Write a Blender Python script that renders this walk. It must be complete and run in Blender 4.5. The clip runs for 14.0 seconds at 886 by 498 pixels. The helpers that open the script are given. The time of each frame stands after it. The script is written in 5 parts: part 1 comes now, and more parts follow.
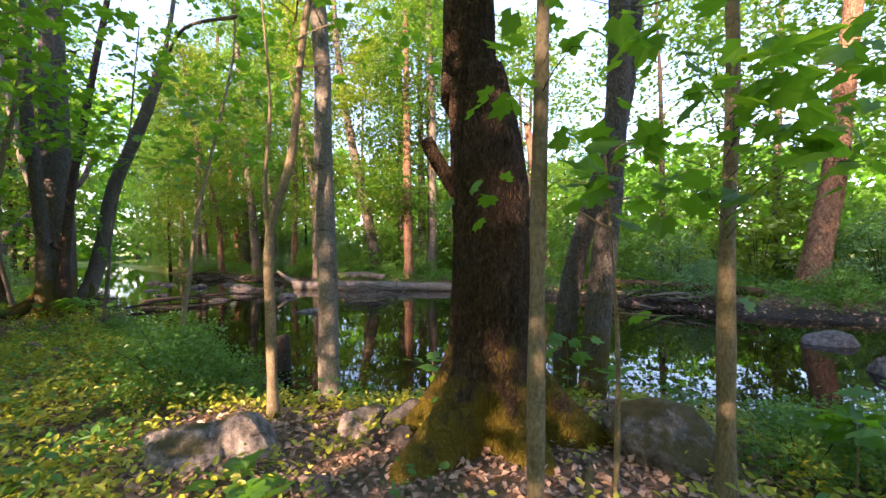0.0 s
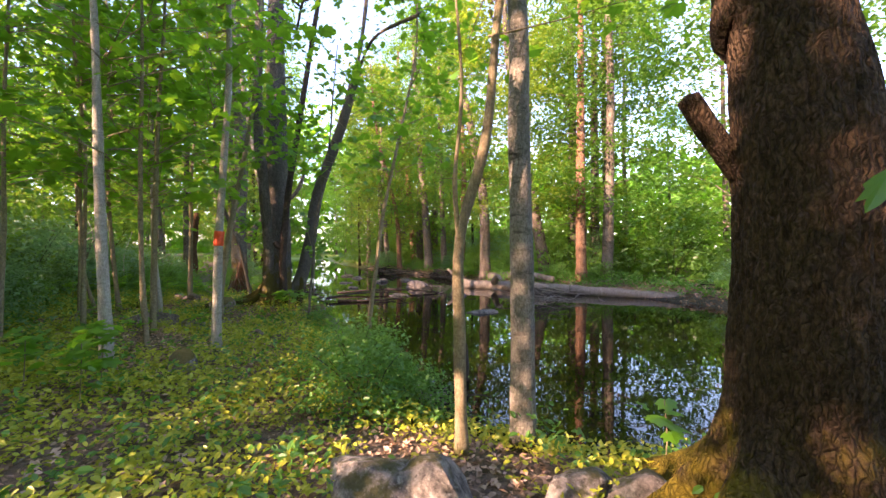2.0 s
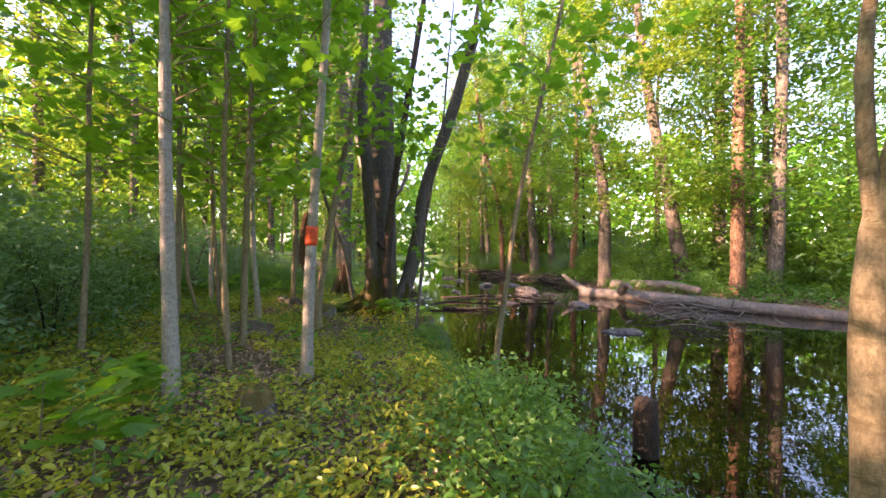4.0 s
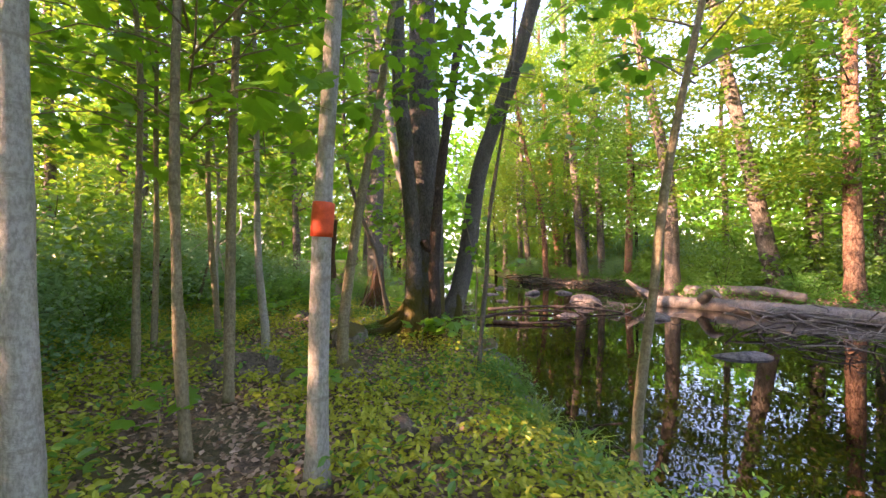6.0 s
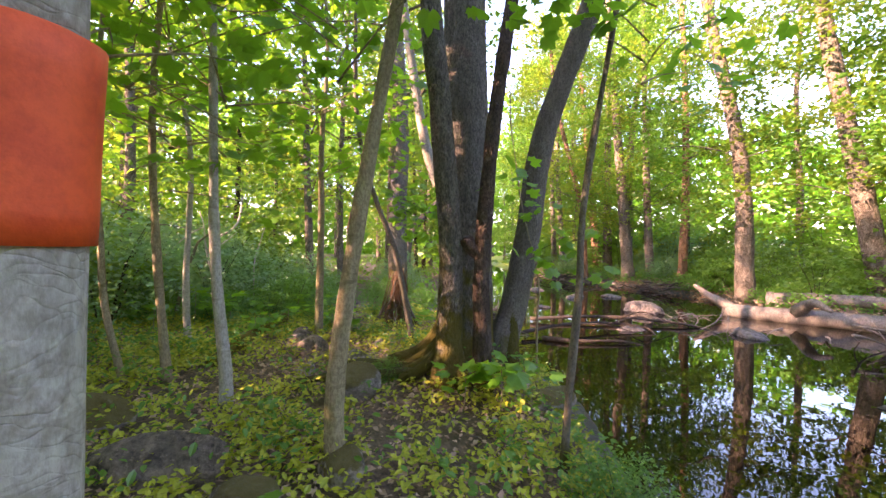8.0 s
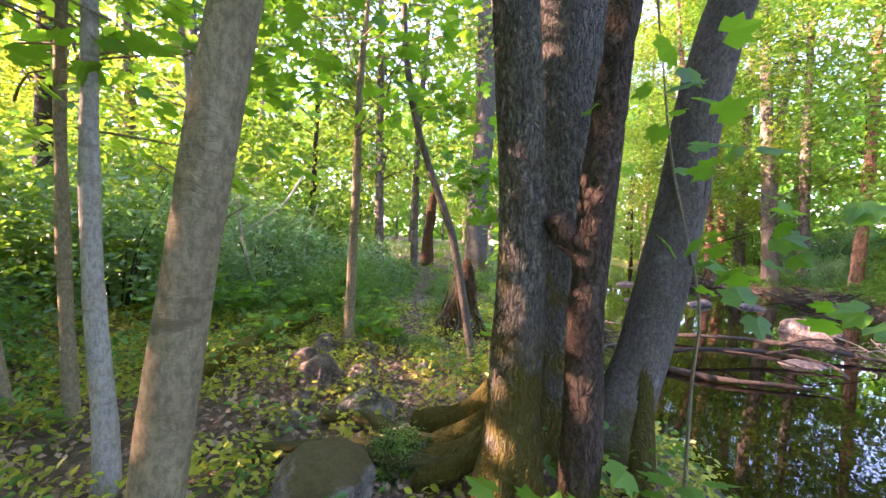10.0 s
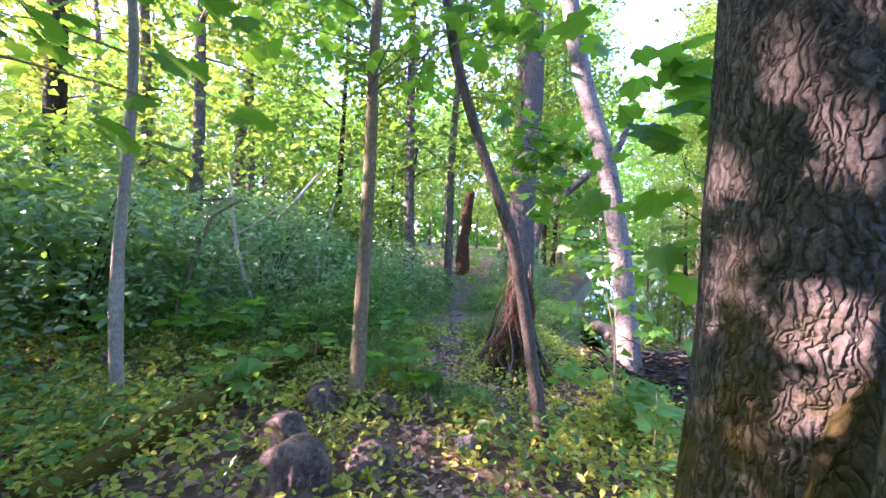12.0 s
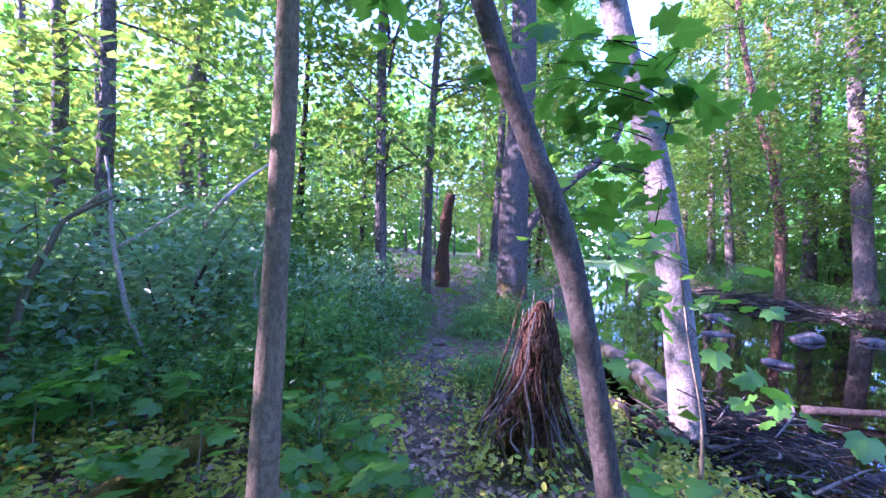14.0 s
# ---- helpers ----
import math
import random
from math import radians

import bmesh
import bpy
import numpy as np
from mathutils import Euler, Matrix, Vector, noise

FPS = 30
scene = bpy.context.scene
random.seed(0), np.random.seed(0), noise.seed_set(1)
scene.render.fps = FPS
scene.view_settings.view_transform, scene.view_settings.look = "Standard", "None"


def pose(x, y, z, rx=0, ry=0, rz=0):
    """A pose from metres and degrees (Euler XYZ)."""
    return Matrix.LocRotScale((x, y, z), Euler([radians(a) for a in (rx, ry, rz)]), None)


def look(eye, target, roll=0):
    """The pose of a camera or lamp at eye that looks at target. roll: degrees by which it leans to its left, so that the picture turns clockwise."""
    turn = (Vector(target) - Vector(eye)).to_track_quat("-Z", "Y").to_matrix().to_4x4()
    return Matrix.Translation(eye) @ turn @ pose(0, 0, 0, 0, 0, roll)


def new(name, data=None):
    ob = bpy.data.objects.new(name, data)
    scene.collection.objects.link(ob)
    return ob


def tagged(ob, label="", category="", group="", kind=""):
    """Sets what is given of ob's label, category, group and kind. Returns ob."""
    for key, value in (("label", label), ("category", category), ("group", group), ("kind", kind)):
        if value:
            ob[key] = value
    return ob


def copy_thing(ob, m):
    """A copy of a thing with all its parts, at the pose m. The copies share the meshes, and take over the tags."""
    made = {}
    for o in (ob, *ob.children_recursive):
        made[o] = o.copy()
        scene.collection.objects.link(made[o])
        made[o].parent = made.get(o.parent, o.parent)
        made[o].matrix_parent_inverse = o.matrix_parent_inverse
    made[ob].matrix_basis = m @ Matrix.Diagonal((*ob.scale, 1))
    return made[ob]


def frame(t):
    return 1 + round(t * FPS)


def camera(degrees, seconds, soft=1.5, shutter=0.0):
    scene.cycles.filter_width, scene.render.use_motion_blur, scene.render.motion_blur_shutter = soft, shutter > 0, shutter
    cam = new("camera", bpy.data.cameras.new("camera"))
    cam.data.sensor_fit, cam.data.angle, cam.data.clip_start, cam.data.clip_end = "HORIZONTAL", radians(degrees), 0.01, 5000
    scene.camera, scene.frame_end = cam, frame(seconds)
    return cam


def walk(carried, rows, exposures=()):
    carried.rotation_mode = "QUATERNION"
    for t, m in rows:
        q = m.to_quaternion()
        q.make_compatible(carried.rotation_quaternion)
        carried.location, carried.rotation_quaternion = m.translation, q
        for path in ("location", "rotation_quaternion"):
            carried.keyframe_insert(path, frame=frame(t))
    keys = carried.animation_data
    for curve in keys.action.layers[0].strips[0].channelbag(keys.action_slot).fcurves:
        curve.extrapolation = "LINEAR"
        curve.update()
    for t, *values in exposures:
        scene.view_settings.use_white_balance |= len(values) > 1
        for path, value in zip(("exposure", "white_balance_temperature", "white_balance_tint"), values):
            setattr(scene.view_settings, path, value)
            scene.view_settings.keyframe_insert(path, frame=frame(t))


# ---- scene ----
cam = camera(94.1, 14.0)
PATH = [
    (0, (0.32, 0.72, 1.253), (-0.053, 2.685, 1.249), -0.5),
    (0.5, (0.268, 0.76, 1.258), (-0.27, 2.686, 1.252), -0.4),
    (1, (0.175, 0.944, 1.276), (-0.561, 2.804, 1.267), -0.3),
    (1.5, (0.03, 1.112, 1.296), (-0.895, 2.885, 1.288), -0.0),
    (2, (-0.253, 1.308, 1.317), (-1.337, 2.989, 1.307), 0.1),
    (2.5, (-0.536, 1.508, 1.31), (-1.749, 3.098, 1.304), 0.3),
    (3, (-0.861, 1.827, 1.324), (-2.171, 3.338, 1.317), 0.4),
    (3.5, (-1.249, 2.078, 1.31), (-2.628, 3.527, 1.305), 0.4),
    (3.7, (-1.442, 2.178, 1.327), (-2.846, 3.601, 1.32), 0.6),
    (5.8, (-3.291, 3.151, 1.229), (-4.822, 4.438, 1.252), -0.2),
    (6, (-3.44, 3.282, 1.233), (-4.973, 4.567, 1.256), -0.2),
    (6.5, (-3.845, 3.538, 1.237), (-5.38, 4.82, 1.263), -0.1),
    (7, (-4.264, 3.736, 1.253), (-5.819, 4.994, 1.288), -0.1),
    (7.2, (-4.411, 3.807, 1.283), (-5.97, 5.059, 1.318), -0.1),
    (9.3, (-6.112, 5.305, 1.338), (-7.868, 6.258, 1.256), 2.0),
    (9.5, (-6.238, 5.403, 1.322), (-8.022, 6.304, 1.243), 2.4),
    (10, (-6.513, 5.546, 1.32), (-8.338, 6.361, 1.243), 2.4),
    (10.5, (-6.853, 5.677, 1.29), (-8.708, 6.424, 1.223), 2.9),
    (11, (-7.183, 5.793, 1.315), (-9.053, 6.5, 1.249), 2.7),
    (11.5, (-7.529, 5.946, 1.27), (-9.409, 6.626, 1.212), 2.8),
    (12, (-7.883, 5.997, 1.279), (-9.768, 6.665, 1.227), 2.5),
    (12.5, (-8.196, 6.085, 1.261), (-10.081, 6.752, 1.218), 2.4),
    (13, (-8.532, 6.291, 1.27), (-10.417, 6.958, 1.23), 2.1),
    (13.5, (-8.917, 6.381, 1.26), (-10.788, 7.088, 1.235), 2.1),
    (14, (-9.248, 6.455, 1.332), (-11.092, 7.228, 1.312), 2.1),
]
EXPOSURES = [(0, 2.45, 6350, 31), (2.0, 2.7, 6500, 35), (3.7, 2.9, 6700, 40), (6.5, 3.17, 6800, 43), (8.5, 3.5, 6650, 46), (10, 3.7, 6150, 48), (11, 3.72, 5650, 50), (12, 3.55, 5100, 55), (14, 3.3, 4400, 66)]
walk(cam, [(t, look(eye, target, roll)) for t, eye, target, roll in PATH], EXPOSURES)


# ---- light ----
SUN_TO = Vector((-0.30, -0.93, 0.40)).normalized()     # towards the sun
world = bpy.data.worlds.new("sky")
scene.world = world
world.use_nodes = True
wn = world.node_tree
sky = wn.nodes.new("ShaderNodeTexSky")
sky.sky_type, sky.sun_disc = "NISHITA", False
sky.sun_elevation = math.asin(SUN_TO.z)
sky.sun_rotation = math.atan2(SUN_TO.x, SUN_TO.y)
sky.air_density, sky.dust_density, sky.ozone_density = 1.0, 1.0, 1.0
wn.links.new(sky.outputs[0], wn.nodes["Background"].inputs[0])
wn.nodes["Background"].inputs[1].default_value = 0.15
sun_data = bpy.data.lights.new("sun", "SUN")
sun_data.energy, sun_data.angle, sun_data.color = 5.0, radians(0.6), (1.0, 0.72, 0.46)
sun = new("sun", sun_data)
sun.matrix_world = look((0, 0, 30), Vector((0, 0, 30)) - SUN_TO)


# ---- materials ----
def nodes_of(name):
    m = bpy.data.materials.new(name)
    m.use_nodes = True
    nt = m.node_tree
    return m, nt, nt.nodes, nt.links, nt.nodes["Principled BSDF"]


def ramp(nt, fac, stops):
    r = nt.nodes.new("ShaderNodeValToRGB")
    e = r.color_ramp.elements
    e[0].position, e[0].color = stops[0][0], (*stops[0][1], 1)
    e[1].position, e[1].color = stops[-1][0], (*stops[-1][1], 1)
    for p, c in stops[1:-1]:
        k = e.new(p)
        k.color = (*c, 1)
    nt.links.new(fac, r.inputs[0])
    return r.outputs[0]


def tex_noise(nt, scale, detail=4.0, rough=0.6, stretch=None):
    n = nt.nodes.new("ShaderNodeTexNoise")
    n.inputs["Scale"].default_value, n.inputs["Detail"].default_value = scale, detail
    n.inputs["Roughness"].default_value = rough
    tc = nt.nodes.new("ShaderNodeTexCoord")
    mp = nt.nodes.new("ShaderNodeMapping")
    mp.inputs["Scale"].default_value = stretch or (1, 1, 1)
    nt.links.new(tc.outputs["Object"], mp.inputs["Vector"])
    nt.links.new(mp.outputs[0], n.inputs["Vector"])
    return n.outputs["Fac"]


def mix(nt, fac, a, b):
    m = nt.nodes.new("ShaderNodeMix")
    m.data_type = "RGBA"
    for s, v in ((m.inputs[0], fac), (m.inputs[6], a), (m.inputs[7], b)):
        if isinstance(v, (int, float)):
            s.default_value = v
        elif isinstance(v, tuple):
            s.default_value = (*v, 1)
        else:
            nt.links.new(v, s)
    return m.outputs[2]


def bump(nt, bsdf, height, strength, distance):
    b = nt.nodes.new("ShaderNodeBump")
    b.inputs["Strength"].default_value, b.inputs["Distance"].default_value = strength, distance
    nt.links.new(height, b.inputs["Height"])
    nt.links.new(b.outputs[0], bsdf.inputs["Normal"])


def math_node(nt, op, a, b, clamp=False):
    m = nt.nodes.new("ShaderNodeMath")
    m.operation, m.use_clamp = op, clamp
    for s, v in zip(m.inputs, (a, b)):
        if isinstance(v, (int, float)):
            s.default_value = v
        else:
            nt.links.new(v, s)
    return m.outputs[0]


def bark(name, dark, light, lichen=None, moss=None, moss_height=0.6, furrow=9.0, depth=0.02, patchy=0.5, crack=1.0, long=0.3, rings=0.0):
    """Bark with plates between cracks; crack: how deep and dark the cracks are, long: how far plates are drawn out upwards."""
    m, nt, n, l, b = nodes_of(name)
    tc = n.new("ShaderNodeTexCoord")
    warp = n.new("ShaderNodeTexNoise")
    warp.inputs["Scale"].default_value, warp.inputs["Detail"].default_value = furrow * 0.7, 3
    l.new(tc.outputs["Object"], warp.inputs["Vector"])
    shift = n.new("ShaderNodeVectorMath")
    shift.operation = "MULTIPLY_ADD"
    l.new(warp.outputs["Color"], shift.inputs[0])
    shift.inputs[1].default_value = (1.5 / furrow,) * 3
    l.new(tc.outputs["Object"], shift.inputs[2])
    mp = n.new("ShaderNodeMapping")
    mp.inputs["Scale"].default_value = (1, 1, long)
    l.new(shift.outputs[0], mp.inputs["Vector"])
    vor = n.new("ShaderNodeTexVoronoi")
    vor.feature = "DISTANCE_TO_EDGE"
    vor.inputs["Scale"].default_value = furrow * 2.2
    l.new(mp.outputs[0], vor.inputs["Vector"])
    plate = ramp(nt, vor.outputs["Distance"], [(0.0, (0, 0, 0)), (0.10, (0.65, 0.65, 0.65)), (0.3, (1, 1, 1))])
    ridge = tex_noise(nt, furrow, 5, 0.65, (1, 1, 0.35))
    grain = tex_noise(nt, 70, 4, 0.7, (1, 1, 0.5))
    gaps = ramp(nt, tex_noise(nt, furrow * 1.4, 4, 0.6, (1, 1, 0.5)), [(0.40, (0.12, 0.12, 0.12)), (0.60, (1, 1, 1))])
    col = ramp(nt, ridge, [(0.32, tuple(0.5 * (c + d) for c, d in zip(dark, light))), (0.66, light)])
    col = mix(nt, math_node(nt, "MULTIPLY", math_node(nt, "SUBTRACT", 1.0, plate), math_node(nt, "MULTIPLY", gaps, min(1.0, crack))), col, dark)
    col = mix(nt, ramp(nt, grain, [(0.42, (0, 0, 0)), (0.62, (0.6, 0.6, 0.6))]), col, tuple(c * 0.7 for c in dark))
    if rings:
        marks = tex_noise(nt, 5.5, 5, 0.7, (0.8, 0.8, 3.2))
        col = mix(nt, ramp(nt, marks, [(0.56, (0, 0, 0)), (0.66, (rings, rings, rings))]), col, dark)
    if lichen:
        blot = tex_noise(nt, 7, 6, 0.7)
        col = mix(nt, ramp(nt, blot, [(patchy, (0, 0, 0)), (patchy + 0.13, (0.8, 0.8, 0.8))]), col, lichen)
    if moss:
        sep = n.new("ShaderNodeSeparateXYZ")
        l.new(tc.outputs["Object"], sep.inputs[0])
        up = math_node(nt, "SUBTRACT", 1.0, math_node(nt, "DIVIDE", sep.outputs[2], moss_height))
        spread = math_node(nt, "ADD", up, math_node(nt, "MULTIPLY", math_node(nt, "SUBTRACT", tex_noise(nt, 5, 5), 0.5), 2.4))
        col = mix(nt, ramp(nt, spread, [(0.3, (0, 0, 0)), (0.75, (0.85, 0.85, 0.85))]), col, mix(nt, grain, moss, tuple(c * 0.4 for c in moss)))
    l.new(col, b.inputs["Base Color"])
    b.inputs["Roughness"].default_value, b.inputs["Specular IOR Level"].default_value = 0.9, 0.15
    both = math_node(nt, "ADD", math_node(nt, "MULTIPLY", plate, crack), math_node(nt, "ADD", math_node(nt, "MULTIPLY", ridge, 0.7), math_node(nt, "MULTIPLY", grain, 0.35)))
    bump(nt, b, both, 1.0, depth)
    return m


BARK_OLD = bark("old_furrowed_bark", (0.018, 0.012, 0.008), (0.125, 0.082, 0.05), (0.15, 0.12, 0.08), (0.26, 0.20, 0.018), 0.85, 19, 0.03, 0.66, 0.6, 0.25)
BARK_LIME = bark("grey_furrowed_bark", (0.05, 0.043, 0.035), (0.28, 0.245, 0.205), (0.38, 0.355, 0.31), (0.20, 0.155, 0.018), 1.3, 24, 0.02, 0.62, 0.65, 0.2)
BARK_ALDER = bark("pale_alder_bark", (0.10, 0.09, 0.07), (0.34, 0.31, 0.26), (0.05, 0.045, 0.038), (0.09, 0.08, 0.02), 0.25, 9, 0.010, 0.56, 0.3, 1.2, 0.9)
BARK_SAP = bark("smooth_sapling_bark", (0.15, 0.115, 0.065), (0.36, 0.295, 0.185), (0.13, 0.11, 0.075), (0.10, 0.10, 0.03), 0.12, 12, 0.004, 0.57, 0.25, 2.5, 0.8)
BARK_PALE = bark("pale_grey_sapling_bark", (0.24, 0.21, 0.165), (0.48, 0.44, 0.38), (0.16, 0.13, 0.09), (0.14, 0.14, 0.06), 0.10, 12, 0.004, 0.6, 0.25, 2.5, 0.8)
BARK_GREY = bark("smooth_grey_brown_bark", (0.06, 0.05, 0.04), (0.20, 0.17, 0.135), (0.26, 0.24, 0.20), (0.09, 0.085, 0.015), 0.35, 12, 0.006, 0.6, 0.3, 1.5)
BARK_DARK = bark("dark_bark", (0.02, 0.016, 0.012), (0.10, 0.08, 0.06), (0.16, 0.15, 0.13), (0.07, 0.07, 0.012), 0.6, 10, 0.02, 0.62)
BARK_MOSSY = bark("moss_covered_bark", (0.03, 0.024, 0.012), (0.12, 0.09, 0.035), (0.10, 0.085, 0.018), (0.10, 0.085, 0.014), 1.6, 18, 0.015, 0.45, 0.5, 0.3)
BARK_DEAD = bark("dead_reddish_bark", (0.025, 0.017, 0.013), (0.14, 0.10, 0.078), (0.30, 0.25, 0.21), (0.10, 0.08, 0.012), 0.5, 15, 0.015, 0.63, 0.6, 0.2)
BARK_FAR = bark("brown_grey_bark", (0.07, 0.055, 0.042), (0.26, 0.215, 0.17), (0.34, 0.31, 0.26), None, 0.6, 6, 0.02, 0.6)
BARK_PINE = bark("reddish_bark", (0.10, 0.05, 0.03), (0.40, 0.23, 0.14), (0.32, 0.26, 0.19), None, 0.6, 6, 0.03, 0.62)
LOG_MOSS = bark("orange_mossy_wood", (0.05, 0.032, 0.015), (0.20, 0.12, 0.03), (0.24, 0.17, 0.02), (0.17, 0.15, 0.02), 1.0, 14, 0.02, 0.46, 0.5, 1.0)
DEADWOOD = bark("bare_dead_wood", (0.06, 0.05, 0.042), (0.30, 0.255, 0.21), (0.12, 0.09, 0.07), None, 0.6, 14, 0.01, 0.55, 0.5, 0.3)
WETWOOD = bark("wet_dark_wood", (0.015, 0.012, 0.010), (0.09, 0.07, 0.055), (0.17, 0.14, 0.12), None, 0.6, 14, 0.01, 0.6, 0.5, 0.3)
REDWOOD = bark("rotten_red_wood", (0.05, 0.022, 0.012), (0.22, 0.125, 0.07), (0.11, 0.075, 0.045), (0.09, 0.085, 0.015), 0.25, 14, 0.02, 0.55, 0.8, 0.2)


def leaf_mat(name, dark, light, thin, through_share=0.5, gloss=0.05):
    m, nt, n, l, b = nodes_of(name)
    geo = n.new("ShaderNodeNewGeometry")
    big = tex_noise(nt, 0.35, 2, 0.5)
    r = math_node(nt, "ADD", math_node(nt, "MULTIPLY", geo.outputs["Random Per Island"], 0.7), math_node(nt, "MULTIPLY", big, 0.45))
    col = ramp(nt, r, [(0.12, dark), (0.95, light)])
    tcol = mix(nt, 0.6, col, thin)
    d, t, g, m1, m2 = (n.new("ShaderNode" + k) for k in ("BsdfDiffuse", "BsdfTranslucent", "BsdfGlossy", "MixShader", "MixShader"))
    l.new(col, d.inputs["Color"])
    l.new(tcol, t.inputs["Color"])
    g.inputs["Roughness"].default_value = 0.45
    m1.inputs[0].default_value, m2.inputs[0].default_value = through_share, gloss
    l.new(d.outputs[0], m1.inputs[1])
    l.new(t.outputs[0], m1.inputs[2])
    l.new(m1.outputs[0], m2.inputs[1])
    l.new(g.outputs[0], m2.inputs[2])
    l.new(m2.outputs[0], n["Material Output"].inputs["Surface"])
    n.remove(b)
    return m


LEAF_MAPLE = leaf_mat("maple_leaf", (0.05, 0.18, 0.008), (0.12, 0.32, 0.014), (0.34, 0.66, 0.02), 0.58)
LEAF_ALDER = leaf_mat("alder_leaf", (0.04, 0.13, 0.012), (0.11, 0.24, 0.022), (0.28, 0.50, 0.025), 0.55)
LEAF_YELLOW = leaf_mat("sunny_leaf", (0.07, 0.15, 0.010), (0.19, 0.29, 0.020), (0.44, 0.54, 0.025), 0.55)
LEAF_BLUE = leaf_mat("dull_shrub_leaf", (0.05, 0.17, 0.05), (0.15, 0.32, 0.10), (0.24, 0.48, 0.09), 0.45, 0.10)
LEAF_HERB = leaf_mat("herb_leaf", (0.18, 0.25, 0.014), (0.52, 0.52, 0.04), (0.56, 0.60, 0.03), 0.33)
LEAF_FERN = leaf_mat("fern_leaf", (0.035, 0.14, 0.012), (0.11, 0.27, 0.03), (0.22, 0.45, 0.03), 0.4)
LEAF_GRASS = leaf_mat("grass_blade", (0.08, 0.19, 0.015), (0.20, 0.34, 0.03), (0.30, 0.50, 0.03), 0.4)
LITTER = leaf_mat("dead_leaf", (0.15, 0.082, 0.05), (0.62, 0.42, 0.29), (0.30, 0.15, 0.08), 0.15, 0.03)


def ground_mat():
    m, nt, n, l, b = nodes_of("forest_soil")
    a, c, g = tex_noise(nt, 1.3, 5, 0.6), tex_noise(nt, 11, 8, 0.75), tex_noise(nt, 55, 5, 0.75)
    col = ramp(nt, c, [(0.36, (0.03, 0.02, 0.013)), (0.5, (0.125, 0.08, 0.052)), (0.64, (0.29, 0.19, 0.125))])
    col = mix(nt, math_node(nt, "MULTIPLY", ramp(nt, g, [(0.45, (0, 0, 0)), (0.6, (1, 1, 1))]), 0.6), col, (0.24, 0.16, 0.10))
    col = mix(nt, ramp(nt, a, [(0.45, (0, 0, 0)), (0.62, (0.55, 0.55, 0.55))]), col, (0.075, 0.085, 0.02))
    geo = n.new("ShaderNodeNewGeometry")
    sep = n.new("ShaderNodeSeparateXYZ")
    l.new(geo.outputs["Position"], sep.inputs[0])
    wet = ramp(nt, math_node(nt, "ADD", math_node(nt, "MULTIPLY", math_node(nt, "ADD", sep.outputs[2], 0.33), 5.0), math_node(nt, "MULTIPLY", c, 0.4)), [(0.1, (1, 1, 1)), (0.6, (0, 0, 0))])
    col = mix(nt, wet, col, (0.018, 0.015, 0.013))
    far = ramp(nt, math_node(nt, "MULTIPLY", math_node(nt, "SUBTRACT", sep.outputs[1], 26.0), 0.12, True), [(0, (0, 0, 0)), (1, (1, 1, 1))])
    col = mix(nt, far, col, mix(nt, c, (0.10, 0.16, 0.025), (0.22, 0.26, 0.05)))
    l.new(col, b.inputs["Base Color"])
    l.new(ramp(nt, wet, [(0, (0.95, 0.95, 0.95)), (1, (0.35, 0.35, 0.35))]), b.inputs["Roughness"])
    bump(nt, b, math_node(nt, "ADD", c, math_node(nt, "MULTIPLY", g, 0.5)), 0.8, 0.04)
    return m


def rock_mat(name, base, moss, cover):
    m, nt, n, l, b = nodes_of(name)
    c, s, g, k = tex_noise(nt, 9, 8, 0.72), tex_noise(nt, 3.2, 6, 0.7), tex_noise(nt, 60, 5, 0.75), tex_noise(nt, 22, 6, 0.7)
    col = ramp(nt, c, [(0.36, tuple(v * 0.3 for v in base)), (0.48, base), (0.62, tuple(min(0.6, v * 2.0) for v in base))])
    col = mix(nt, ramp(nt, k, [(0.56, (0, 0, 0)), (0.64, (0.7, 0.7, 0.7))]), col, tuple(min(0.6, v * 2.4) for v in base))
    col = mix(nt, ramp(nt, k, [(0.34, (0.8, 0.8, 0.8)), (0.42, (0, 0, 0))]), col, tuple(v * 0.25 for v in base))
    geo = n.new("ShaderNodeNewGeometry")
    sep = n.new("ShaderNodeSeparateXYZ")
    l.new(geo.outputs["Normal"], sep.inputs[0])
    top = math_node(nt, "ADD", math_node(nt, "MULTIPLY", sep.outputs[2], 0.35), s)
    col = mix(nt, ramp(nt, top, [(1.05 - cover, (0, 0, 0)), (1.15 - cover, (0.9, 0.9, 0.9))]), col, mix(nt, g, moss, tuple(v * 0.3 for v in moss)))
    l.new(col, b.inputs["Base Color"])
    b.inputs["Roughness"].default_value = 0.85
    bump(nt, b, math_node(nt, "ADD", math_node(nt, "ADD", c, k), math_node(nt, "MULTIPLY", g, 0.5)), 1.0, 0.05)
    return m


SOIL = ground_mat()
ROCK = rock_mat("grey_granite", (0.27, 0.235, 0.21), (0.13, 0.12, 0.02), 0.30)
ROCK_MOSS = rock_mat("mossy_granite", (0.22, 0.185, 0.155), (0.20, 0.155, 0.02), 0.42)
ROCK_BROWN = rock_mat("brown_stone", (0.16, 0.12, 0.092), (0.11, 0.11, 0.02), 0.12)
ROCK_PALE = rock_mat("pale_water_stone", (0.12, 0.10, 0.088), (0.14, 0.13, 0.04), 0.05)


